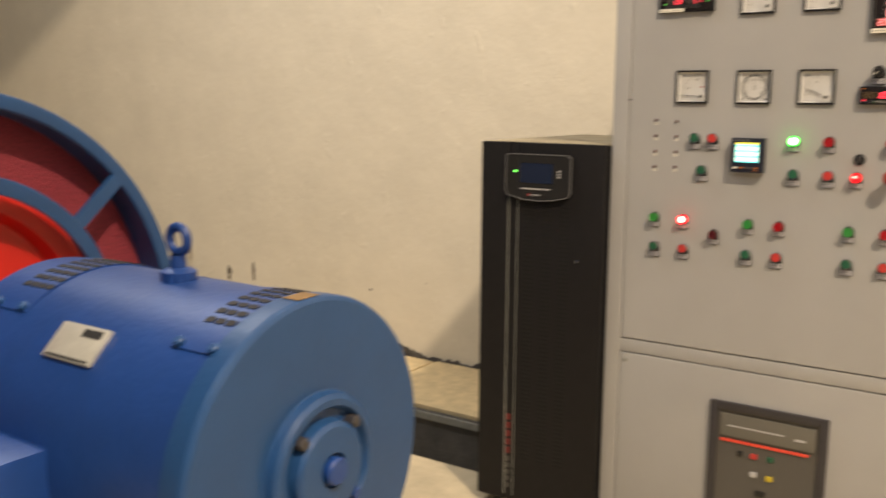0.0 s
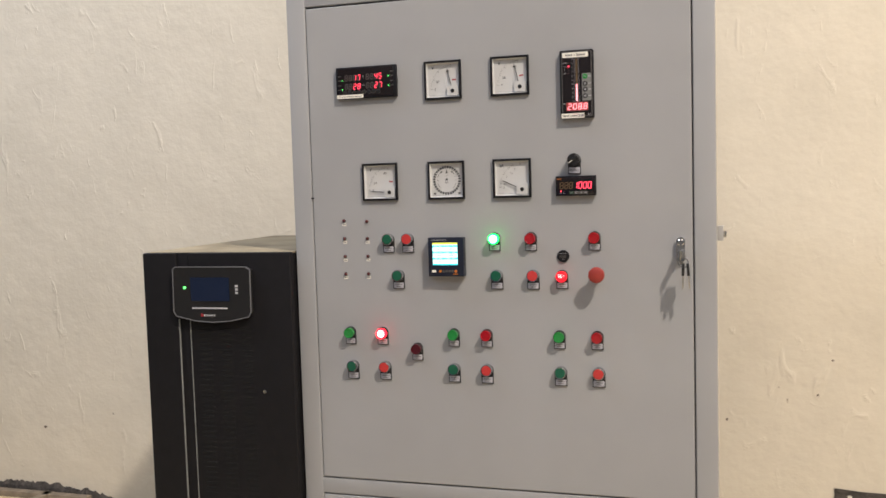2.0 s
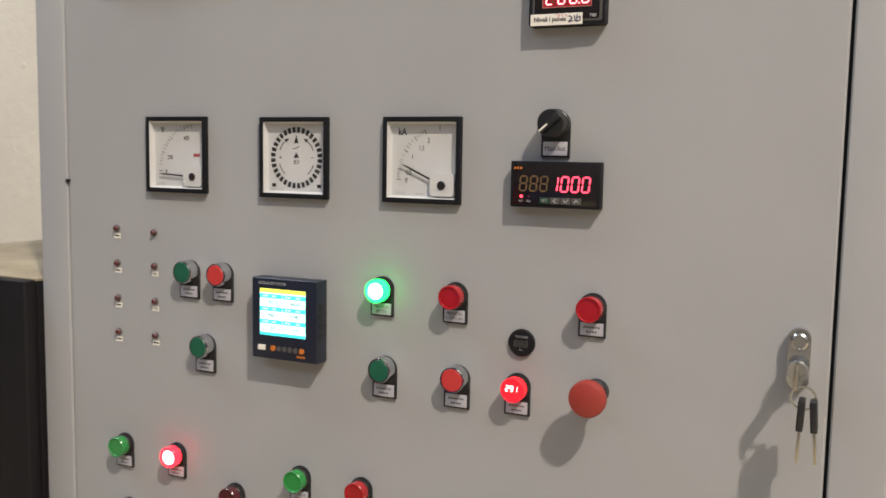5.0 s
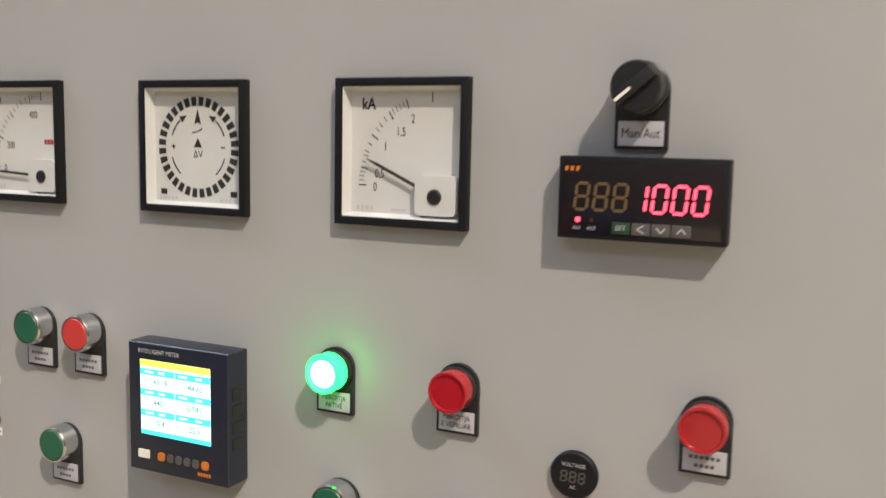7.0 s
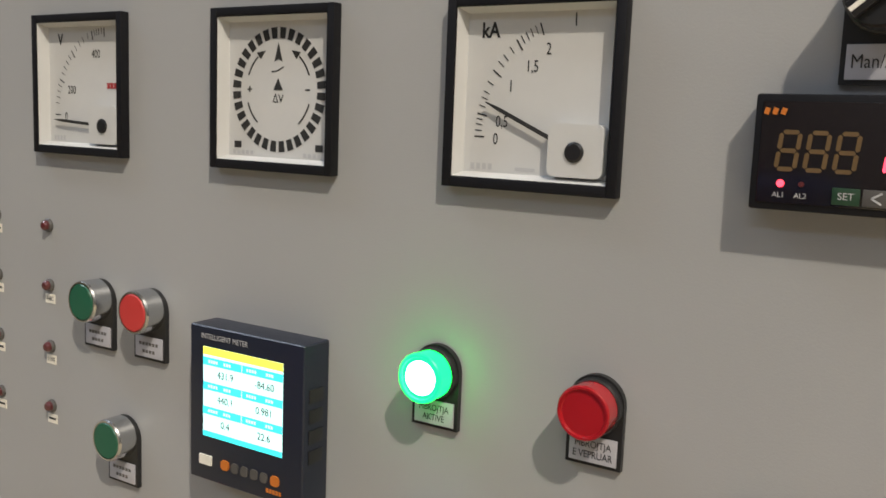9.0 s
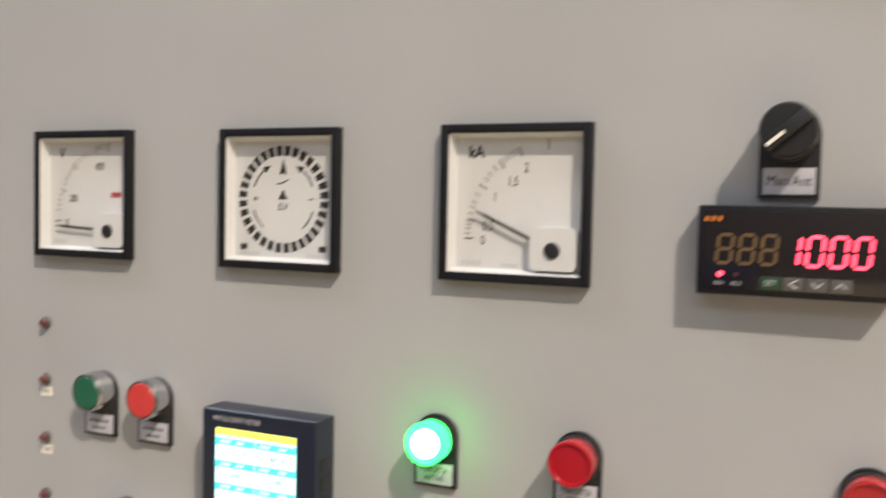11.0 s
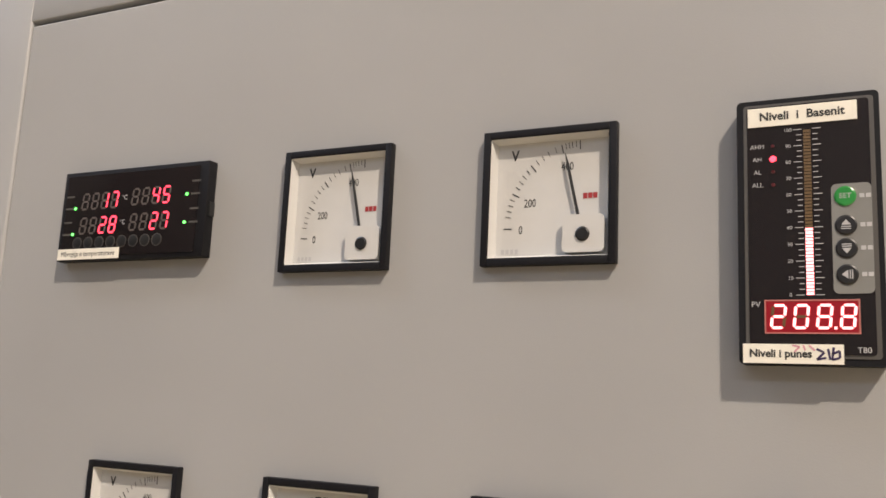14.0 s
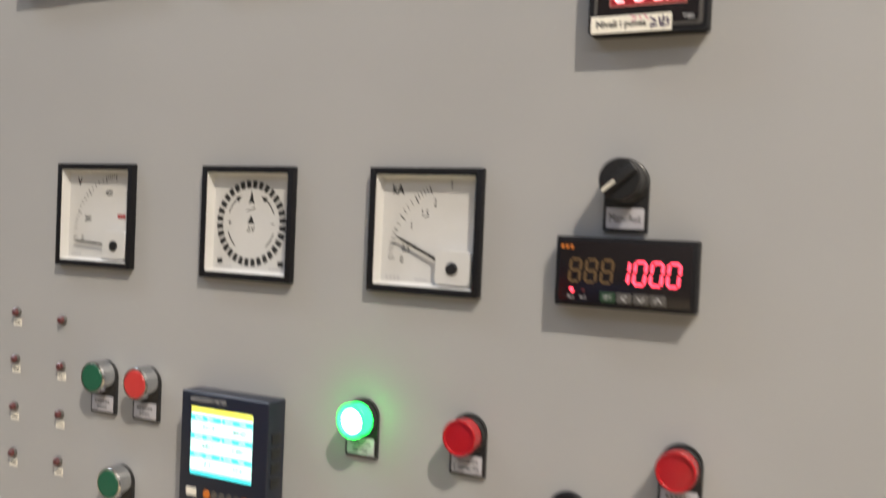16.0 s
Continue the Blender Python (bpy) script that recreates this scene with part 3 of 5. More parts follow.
for u, v in ((0.105, 0.415), (0.875, 0.345), (0.105, 0.705), (0.875, 0.640)):
    x, z = f(u, v)
    part("status_led", lathe(bmesh.new(), [(0.0014, 0.0112), (0.0012, 0.0119), (0, 0.0119)], pose(x, 0, z), 10), LED_GREEN, temp, "lit green status light")
for k in range(8):
    x, z = f(0.145 + 0.0795 * k, 0.805)
    key = part("key", lathe(bmesh.new(), [(0.0047, 0.0111), (0.0046, 0.0115), (0.0040, 0.0117), (0, 0.0117)], pose(x, 0, z), 20), BLACK, temp)
    part("key_ring", lathe(bmesh.new(), [(0.0053, 0.0111), (0.0053, 0.0115), (0.0048, 0.0115), (0.0048, 0.0111)], pose(x, 0, z), 24), BREAKER, key)
for u, v in ((0.06, 0.28), (0.06, 0.415), (0.06, 0.57), (0.06, 0.705), (0.93, 0.21), (0.93, 0.345), (0.93, 0.5), (0.93, 0.64)):
    x, z = f(u, v)
    part("fine_print", box(bmesh.new(), x - 0.0045, x + 0.0045, -0.01135, -0.0112, z - 0.0008, z + 0.0008), BREAKER, temp)
for u, v in ((0.455, 0.33), (0.455, 0.60)):
    x, z = f(u, v)
    words("\u00b0C", 0.0058, x, -0.0113, z, GREY_PRINT, temp, "unit_sign")
x0, z0 = f(0.012, 0.985)
x1, z1 = f(0.452, 0.868)
part("paper_label", box(bmesh.new(), x0, x1, -0.0118, -0.0110, z0, z1), PAPER, temp, "white paper label strip")
words("Mbrojtja e temperaturave", 0.0062, (x0 + x1) / 2, -0.0119, (z0 + z1) / 2, INK, temp, squeeze=0.98)

level = thing("level_controller", "tall black level controller with a red bar and lit red figures", "digital meter", pose(0.3780, 0, 1.6705))
LW, LH = 0.079, 0.160
f = on_face(LW, LH)
bm = slab(bmesh.new(), rounded(-LW / 2, LW / 2, -LH / 2, LH / 2, 0.003, 4), -0.0125, 0.0)
part("case", bm, BLACK_SOFT, level)
part("front_rim", slab(bmesh.new(), rounded(-LW / 2 + 0.004, LW / 2 - 0.003, -LH / 2 + 0.004, LH / 2 - 0.003, 0.002, 3), -0.0131, -0.0125), BREAKER, level, "grey inner rim")
part("front", slab(bmesh.new(), rounded(-LW / 2 + 0.0062, LW / 2 - 0.0055, -LH / 2 + 0.006, LH / 2 - 0.0045, 0.002, 3), -0.0135, -0.0131), FACE, level, "smoked display front")
YF = -0.0136
x0, z0 = f(0.660, 0.745)
x1, z1 = f(0.930, 0.345)
pad = part("keypad", slab(bmesh.new(), rounded(x0, x1, z0, z1, 0.003, 4), -0.0139, -0.0135), material("grey_keypad_foil", (0.20, 0.20, 0.19), 0.5, vary=0.05, scale=60), level, "grey keypad foil")
for k, (v, mat) in enumerate(((0.392, LENS_GREEN), (0.498, BLACK), (0.582, BLACK), (0.677, BLACK))):
    x, z = f(0.755, v)
    key = part("key", lathe(bmesh.new(), [(0.0059, 0.0139), (0.0059, 0.0144), (0.005, 0.0148), (0, 0.0148)], pose(x, 0, z), 24), mat, pad, "green SET key" if k == 0 else "black arrow key")
    if k == 0:
        words("SET", 0.0042, x, -0.01495, z, GREY_PRINT, pad)
    else:
        bm = bmesh.new()
        d = (1, -1, 0)[k - 1]
        if d:
            slab(bm, [(x - 0.0026, z), (x + 0.0026, z), (x, z + 0.0032 * d)], -0.015, -0.0149)
            for q in (0.0010, 0.0022):
                box(bm, x - 0.0026, x + 0.0026, -0.015, -0.0149, z - q * d - 0.0003, z - q * d + 0.0003)
        else:
            slab(bm, [(x - 0.0030, z), (x + 0.0004, z - 0.0026), (x + 0.0004, z + 0.0026)], -0.015, -0.0149)
            for q in (0.0014, 0.0026):
                box(bm, x + q - 0.0003, x + q + 0.0003, -0.015, -0.0149, z - 0.0026, z + 0.0026)
        part("key_sign", bm, GREY_PRINT, pad)
    bm = bmesh.new()
    for q in range(2):
        box(bm, x + 0.0074 + q * 0.0034, x + 0.0100 + q * 0.0034, -0.01405, -0.0139, z - 0.0012, z + 0.0012)
    part("key_caption", bm, GREY_PRINT, pad)
bm, dim = bmesh.new(), bmesh.new()
ztop, zbot = f(0, 0.128)[1], f(0, 0.748)[1]
xc = f(0.505, 0)[0]
for k in range(31):
    z = zbot + (ztop - zbot) * k / 30
    ln = 0.0046 if k % 3 == 0 else 0.0028
    for sgn in (-1, 1):
        box(bm, xc + sgn * 0.0030 if sgn > 0 else xc - 0.0030 - ln, xc + 0.0030 + ln if sgn > 0 else xc - 0.0030, YF - 0.0001, YF, z - 0.00022, z + 0.00022)
for k in range(50):
    z0_, z1_ = zbot + (ztop - zbot) * k / 50, zbot + (ztop - zbot) * (k + 0.76) / 50
    cell = box(bmesh.new() if k < 20 else dim, xc - 0.0020, xc + 0.0020, YF - 0.0002, YF, z0_, z1_)
    if k < 20:
        part("lit_cell", cell, SEG_ON, level, "glowing red cell of the bar", 0)
part("scale", bm, GREY_PRINT, level)
part("unlit_bar", dim, SEG_OFF, level)
for k in range(11):
    words(str(10 * k), 0.0031, xc - 0.0106, YF - 0.00005, zbot + (ztop - zbot) * k / 10, GREY_PRINT, level, "scale_number")
for k, text in enumerate(("AHH", "AH", "AL", "ALL")):
    x, z = f(0.15, 0.185 + 0.0495 * k)
    words(text, 0.0038, x, YF - 0.00005, z, GREY_PRINT, level)
    x, z = f(0.262, 0.185 + 0.0495 * k)
    part("alarm_light", lathe(bmesh.new(), [(0.0020 if k == 1 else 0.0012, 0.0135), (0.0016 if k == 1 else 0.001, 0.0144), (0, 0.0144)], pose(x, 0, z), 12), RED_LED if k == 1 else LED_OFF, level, "lit red alarm light" if k == 1 else "")
x, z = f(0.125, 0.782)
words("PV", 0.0046, x, YF - 0.00005, z, GREY_PRINT, level)
x0, z0 = f(0.185, 0.888)
x1, z1 = f(0.830, 0.765)
bm = ring_frame(bmesh.new(), x0, x1, z0, z1, 0.0008, YF - 0.0004, YF)
part("display_frame", bm, material("pink_display_edge", (0.45, 0.16, 0.14), 0.5), level)
part("display_window", box(bmesh.new(), x0 + 0.0008, x1 - 0.0008, YF - 0.0002, YF, z0 + 0.0008, z1 - 0.0008), material("red_display_window", (0.24, 0.006, 0.014), 0.3, emit=0.16), level, "dark red display window")
for k, ch in enumerate("2088"):
    on, off = bmesh.new(), bmesh.new()
    digit(on, off, ch, x0 + 0.0036 + 0.0124 * k, z0 + 0.0034, 0.0068, 0.0130, YF - 0.0003, 0.10, 0.125)
    part("lit_figure", on, SEG_ON, level, "glowing red figure")
    if ch != "8":
        part("unlit_segment", off, SEG_OFF, level)
    else:
        off.free()
part("decimal_point", box(bmesh.new(), x0 + 0.0373, x0 + 0.0389, YF - 0.0005, YF - 0.0003, z0 + 0.0026, z0 + 0.0042), SEG_ON, level)
x0, z0 = f(0.085, 0.107)
x1, z1 = f(0.852, 0.034)
part("paper_label", box(bmesh.new(), x0, x1, -0.0142, -0.0133, z0, z1), PAPER, level, "white paper label strip")
words("Niveli  i  Basenit", 0.0072, (x0 + x1) / 2, -0.0143, (z0 + z1) / 2, INK, level, bold=0.00018)
x0, z0 = f(0.03, 0.995)
x1, z1 = f(0.715, 0.925)
part("paper_label", box(bmesh.new(), x0, x1, -0.0142, -0.0131, z0, z1), PAPER, level, "white paper label with handwriting")
words("Niveli i punes", 0.0062, x0 + 0.0205, -0.0143, (z0 + z1) / 2, INK, level, bold=0.00018)
bm = bmesh.new()
zc = (z0 + z1) / 2
for ax, az, bx, bz in ((0.040, 0.003, 0.044, 0.001), (0.044, 0.001, 0.040, -0.003), (0.040, -0.003, 0.045, -0.002), (0.046, 0.003, 0.047, -0.003), (0.049, 0.004, 0.048, -0.003), (0.048, -0.003, 0.052, -0.002), (0.052, -0.002, 0.052, 0.002), (0.052, 0.002, 0.048, 0.000)):
    bar(bm, x0 + ax, zc + az, x0 + bx, zc + bz, 0.0013, 0.0011, -0.0144, -0.0142)
part("handwriting", bm, material("blue_black_marker", (0.035, 0.02, 0.08), 0.6), level)
bm = bmesh.new()
for ax, az, bx, bz in ((0.027, 0.004, 0.031, 0.003), (0.031, 0.003, 0.028, 0.000), (0.033, 0.004, 0.034, 0.001), (0.036, 0.004, 0.039, 0.001)):
    bar(bm, x0 + ax, zc + az + 0.001, x0 + bx, zc + bz + 0.001, 0.0010, 0.0010, -0.01435, -0.0142)
part("faded_handwriting", bm, material("faded_pink_marker", (0.62, 0.30, 0.36), 0.6), level)
x, z = f(0.85, 0.945)
words("T80", 0.0046, x, YF - 0.00005, z, GREY_PRINT, level)

tacho = thing("speed_display", "black digital speed display showing one thousand in red", "digital meter", pose(0.3710, 0, 1.4310))
RW, RH = 0.0955, 0.0475
f = on_face(RW, RH)
part("case", box(bmesh.new(), -RW / 2, RW / 2, -0.0135, 0.0, -RH / 2, RH / 2, 0.0014), BLACK_SOFT, tacho)
part("front", box(bmesh.new(), -RW / 2 + 0.003, RW / 2 - 0.003, -0.0140, -0.0132, -RH / 2 + 0.003, RH / 2 - 0.003, 0.0003), FACE, tacho, "smoked display front")
YF = -0.0141
for k, ch in enumerate("   1000"):
    x, z = f(0.105 + 0.1165 * k, 0.640)
    on, off = bmesh.new(), bmesh.new()
    digit(on, off if k < 3 else None, ch, x, z, 0.0072, 0.0150, YF, 0.10, 0.12)
    if k < 3:
        part("unlit_figure", off, SEG_OFF, tacho)
        on.free()
    else:
        part("lit_figure", on, SEG_WARM, tacho, "glowing red figure")
        off.free()
x, z = f(0.055 + 0.03, 0.15)
bm = bmesh.new()
for k in range(3):
    bar(bm, x - 0.0036 + 0.0033 * k, z - 0.0013, x - 0.0028 + 0.0033 * k, z + 0.0013, 0.0020, 0.0020, YF - 0.0002, YF)
part("maker_mark", bm, ORANGE_PRINT, tacho, "three small orange marks")
x, z = f(0.13, 0.765)
part("alarm_light", lathe(bmesh.new(), [(0.0016, 0.0140), (0.0013, 0.0147), (0, 0.0147)], pose(x, 0, z), 12), RED_LED, tacho, "lit red alarm light")
x, z = f(0.215, 0.765)
part("alarm_light", lathe(bmesh.new(), [(0.0012, 0.0140), (0.001, 0.0146), (0, 0.0146)], pose(x, 0, z), 12), LED_OFF, tacho)
for u, text in ((0.125, "AL1"), (0.215, "AL2")):
    x, z = f(u, 0.865)
    words(text, 0.0030, x, YF - 0.00005, z, GREY_PRINT, tacho)
for k, text in enumerate(("SET", "<", "v", "^")):
    x, z = f(0.395 + 0.118 * k, 0.845)
    key = part("key", box(bmesh.new(), x - 0.0052, x + 0.0052, YF - 0.0006, YF + 0.0002, z - 0.0034, z + 0.0034, 0.0004), material("dark_green_key", (0.012, 0.045, 0.02), 0.5) if k == 0 else BREAKER, tacho)
    if k == 0:
        words(text, 0.0040, x, YF - 0.0007, z, GREY_PRINT, tacho)
    else:
        bm = bmesh.new()
        for sgn in (-1, 1):
            if k == 1:
                bar(bm, x - 0.0020, z, x + 0.0018, z + 0.0022 * sgn, 0.0008, 0.0008, YF - 0.0008, YF - 0.0006)
            else:
                d = -1 if k == 2 else 1
                bar(bm, x, z + 0.0015 * d, x + 0.0024 * sgn, z - 0.0013 * d, 0.0008, 0.0008, YF - 0.0008, YF - 0.0006)
        part("key_sign", bm, GREY_PRINT, key)

# multifunction power meter with a bright screen
power = thing("power_meter", "thick blue-black power meter with a bright lit screen", "digital meter", pose(0.0453, 0, 1.2625) @ Matrix.Diagonal((0.95, 1, 1.01, 1)))
PW = 0.0965
f = on_face(PW, PW)
bm = box(bmesh.new(), -PW / 2, PW / 2, -0.0225, 0.0, -PW / 2, PW / 2, 0.0018, 3)
case = part("case", bm, NAVY, power)
for z in (0.018, 0.006, -0.006, -0.018):
    part("vent_rib", box(bmesh.new(), PW / 2 - 0.0004, PW / 2 + 0.0008, -0.018, -0.006, z - 0.004, z + 0.004, 0.0003), BLACK, case)
YF = -0.0226
x0, z0 = f(0.130, 0.705)
x1, z1 = f(0.830, 0.130)
part("screen", box(bmesh.new(), x0, x1, YF - 0.0002, YF + 0.0004, z0, z1), SCREEN_WHITE, power, "bright white and cyan lit screen")
hz = (z1 - z0)
part("screen_header", box(bmesh.new(), x0, x1, YF - 0.0003, YF - 0.0001, z1 - hz * 0.085, z1), SCREEN_YELLOW, power, "yellow lit header line")
xm = (x0 + x1) / 2
for k in range(3):
    zt = z1 - hz * (0.115 + 0.275 * k)
    for xa, xb in ((x0, xm - 0.0004), (xm + 0.0004, x1)):
        part("title_band", box(bmesh.new(), xa, xb, YF - 0.0003, YF - 0.0001, zt - hz * 0.085, zt), SCREEN_CYAN, power, "cyan lit title band")
part("footer_band", box(bmesh.new(), x0, x1, YF - 0.0003, YF - 0.0001, z0, z0 + hz * 0.06), SCREEN_CYAN, power, "cyan lit footer band")
bm = bmesh.new()
for k in range(3):
    zt = z1 - hz * (0.157 + 0.275 * k)
    for u0, n in ((0.07, 4), (0.27, 3), (0.56, 4), (0.80, 3)):
        for q in range(n):
            xa = x0 + (x1 - x0) * u0 + q * 0.0022
            box(bm, xa, xa + 0.0015, YF - 0.0004, YF - 0.0003, zt - 0.0009, zt + 0.0009)
part("screen_captions", bm, SCREEN_WHITE, power)
for k, pair in enumerate((("431.9", "-84.60"), ("440.1", "0.981"), ("0.4", "22.6"))):
    for q, text in enumerate(pair):
        words(text, 0.0064, x0 + (x1 - x0) * (0.29 + 0.49 * q), YF - 0.0003, z1 - hz * (0.290 + 0.275 * k), INK, power, "screen_value")
x, z = f(0.33, 0.065)
words("INTELLIGENT METER", 0.0046, x - 0.001, YF - 0.0002, z, GREY_PRINT, power, squeeze=0.95)
for k, (u, w, mat) in enumerate(((0.105, 0.0110, PAPER), (0.285, 0.0068, ORANGE_PRINT), (0.375, 0.0060, BREAKER), (0.46, 0.0060, BREAKER), (0.545, 0.0060, BREAKER), (0.63, 0.0060, BREAKER), (0.725, 0.0068, ORANGE_PRINT))):
    x, z = f(u + 0.02, 0.862)
    part("key", slab(bmesh.new(), rounded(x - w / 2 + 0.003, x + w / 2 + 0.003, z - 0.0031, z + 0.0031, 0.0022 if k else 0.0004, 4), YF - 0.0008, YF + 0.0004), mat, power, "white key" if k == 0 else ("orange key" if mat is ORANGE_PRINT else "grey key"))
x, z = f(0.70, 0.935)
bm = bmesh.new()
for q in range(5):
    box(bm, x + q * 0.0026, x + q * 0.0026 + 0.0019, YF - 0.0002, YF, z - 0.0013, z + 0.0013)
part("maker_mark", bm, ORANGE_PRINT, power)


# ---------------- push buttons and pilot lights ----------------
def legend_plate(root, caption):
    """Black holder with a round head and a pale insert below the button."""
    pts = [(-0.0152, -0.0345), (0.0152, -0.0345)] + [(0.0152 * math.cos(radians(a)), -0.0010 + 0.0152 * math.sin(radians(a))) for a in range(0, 181, 12)]
    plate = part("legend_holder", slab(bmesh.new(), pts, -0.0034, 0.0), BLACK, root, "black legend holder")
    part("legend", box(bmesh.new(), -0.0130, 0.0130, -0.0044, -0.0030, -0.0325, -0.0185, 0.0002), LEGEND, plate, "pale printed legend")
    if caption:
        lines = caption.split("\n")
        for k, text in enumerate(lines):
            words(text, 0.0054 if len(lines) > 1 else 0.0078, 0, -0.0045, -0.0255 + 0.0026 * (len(lines) - 1) - 0.0056 * k, INK, plate, "lettering", squeeze=0.82)
    else:
        bm = bmesh.new()
        for k, n in enumerate((6, 4)):
            for q in range(n):
                xq = (q - n / 2 + 0.5) * 0.0032
                box(bm, xq - 0.0011, xq + 0.0011, -0.0045, -0.0043, -0.0232 - 0.0052 * k - 0.0012, -0.0232 - 0.0052 * k + 0.0010)
        part("legend_print", bm, BREAKER, plate)
    return plate


def push_button(name, x, z, mat, label, caption=""):
    root = thing(name, label, "push button", pose(x, 0, z), "push buttons on the cabinet door")
    legend_plate(root, caption)
    part("collar", lathe(bmesh.new(), [(0.0145, 0.0034), (0.0145, 0.0160), (0.0138, 0.0174), (0.0128, 0.0174), (0.0128, 0.0140)], seg=36), CHROME, root, "chrome collar")
    part("cap", lathe(bmesh.new(), [(0.0126, 0.012), (0.0126, 0.0168), (0.0118, 0.0178), (0.0, 0.0180)], seg=36), mat, root)
    return root


LOW = pose(0, 0, -0.0020)          # the lenses sit a little low on their holders


def pilot_light(name, x, z, mat, label, caption="", core=None):
    root = thing(name, label, "pilot light", pose(x, 0, z) @ Matrix.Diagonal((0.94, 1, 0.94, 1)), "pilot lights on the cabinet door")
    legend_plate(root, caption)
    part("collar", lathe(bmesh.new(), [(0.0148, 0.0034), (0.0148, 0.0075), (0.0142, 0.0085), (0.0130, 0.0085)], LOW, 36), BLACK, root)
    part("lens", lathe(bmesh.new(), [(0.0138, 0.0080), (0.0138, 0.0165), (0.0142, 0.0170), (0.0142, 0.0190), (0.0135, 0.0199), (0.0123, 0.0199), (0.0116, 0.0186), (0.0, 0.0189)], LOW, 36), mat, root)
    if core:
        part("glowing_core", lathe(bmesh.new(), [(0.0100, 0.0185), (0.0094, 0.0194), (0.0, 0.0196)], LOW, 28), core, root, "glowing lamp core")
    return root


ROW_A, ROW_B, ROW_C, ROW_D = 1.3078, 1.2148, 1.0668, 0.9772
push_button("push_button", -0.1124, ROW_A, CAP_GREEN, "green push button in a chrome collar")
push_button("push_button", -0.0600, ROW_A, CAP_RED, "red push button in a chrome collar")
pilot_light("pilot_light", 0.1663, ROW_A, GREEN_LIT, "brightly lit green pilot light", "MBROJTJA\nAKTIVE", GREEN_CORE)
pilot_light("pilot_light", 0.2578, ROW_A, LENS_RED, "unlit red pilot light", "MBROJTJA\nE VEPRUAR")
pilot_light("pilot_light", 0.4124, ROW_A, LENS_RED, "unlit red pilot light above the emergency stop")
push_button("push_button", -0.0880, ROW_B, CAP_GREEN, "single green push button in a chrome collar")
push_button("push_button", 0.1705, ROW_B, CAP_GREEN, "green push button below the lit green light")
push_button("push_button", 0.2615, ROW_B, CAP_RED, "red push button in a chrome collar")
figures = pilot_light("digital_indicator", 0.3328, ROW_B, RED_SOFT, "round red lit indicator with small figures")
on = bmesh.new()
for k, ch in enumerate("291"):
    digit(on, None, ch, -0.0078 + 0.0052 * k, -0.0030, 0.0034, 0.0062, -0.0200, 0.08, 0.16)
part("lit_display", on, RED_CORE, figures)
pilot_light("pilot_light", -0.2264, ROW_C, LENS_GREEN, "unlit green pilot light")
pilot_light("pilot_light", -0.1369, ROW_C, RED_LIT, "brightly lit red pilot light", "", RED_CORE)
pilot_light("pilot_light", -0.0431, 1.0284, LENS_DARK, "dark red unlit pilot light")
pilot_light("pilot_light", 0.0550, ROW_C, LENS_GREEN, "unlit green pilot light")
pilot_light("pilot_light", 0.1406, ROW_C, LENS_RED, "unlit red pilot light")
pilot_light("pilot_light", 0.3234, ROW_C, LENS_GREEN, "unlit green pilot light")
pilot_light("pilot_light", 0.4151, ROW_C, LENS_RED, "unlit red pilot light")
for x, mat, word in ((-0.2219, CAP_GREEN, "green"), (-0.1321, CAP_RED, "red"), (0.0540, CAP_GREEN, "green"), (0.1396, CAP_RED, "red"), (0.3248, CAP_GREEN, "green"), (0.4172, CAP_RED, "red")):
    push_button("push_button", x, ROW_D, mat, word + " push button in a chrome collar")

estop = thing("emergency_stop", "large red mushroom emergency stop button", "emergency stop", pose(0.4190, 0, 1.2190) @ Matrix.Diagonal((0.88, 0.88, 0.88, 1)))
part("neck", lathe(bmesh.new(), [(0.0150, 0.0), (0.0150, 0.012), (0.0115, 0.014), (0.0115, 0.030)], seg=28), BLACK, estop, "black neck")
part("mushroom", lathe(bmesh.new(), [(0.0115, 0.0290), (0.0195, 0.0310), (0.0215, 0.0350), (0.0215, 0.0430), (0.0198, 0.0468), (0.0140, 0.0490), (0.0, 0.0498)], seg=44), MUSHROOM, estop)

selector = thing("selector_switch", "black rotary selector switch with a white pointer line", "switch", pose(0.3675, 0, 1.4935))
legend_plate(selector, "Man/Aut")
part("collar", lathe(bmesh.new(), [(0.0150, 0.0034), (0.0150, 0.0080), (0.0135, 0.0092)], seg=32), BLACK, selector)
part("knob", lathe(bmesh.new(), [(0.0142, 0.0085), (0.0142, 0.0215), (0.0132, 0.0230), (0.0, 0.0232)], seg=36), BLACK, selector, "black round knob")
bm = box(bmesh.new(), -0.0035, 0.0035, -0.0275, -0.0225, -0.0132, 0.0132, 0.0012)
bm.transform(pose(0, 0, 0, 0, 50, 0))
part("grip", bm, BLACK, selector)
bm = box(bmesh.new(), -0.0009, 0.0009, -0.0279, -0.0274, -0.0128, -0.0020)
bm.transform(pose(0, 0, 0, 0, 50, 0))
part("pointer_line", bm, PAPER, selector, "white pointer line")

volt = thing("round_voltmeter", "small round black digital voltmeter, unlit", "digital meter", pose(0.3361, 0, 1.2616))
part("case", lathe(bmesh.new(), [(0.0148, 0.0), (0.0148, 0.0030), (0.0138, 0.0042), (0.0, 0.0044)], seg=36), BLACK_SOFT, volt)
off = bmesh.new()
for k in range(3):
    digit(None, off, " ", -0.0078 + 0.0056 * k, -0.0040, 0.0034, 0.0064, -0.00445, 0.08, 0.14)
part("unlit_display", off, BREAKER, volt)
words("VOLTAGE", 0.0034, 0, -0.0045, 0.0066, GREY_PRINT, volt)
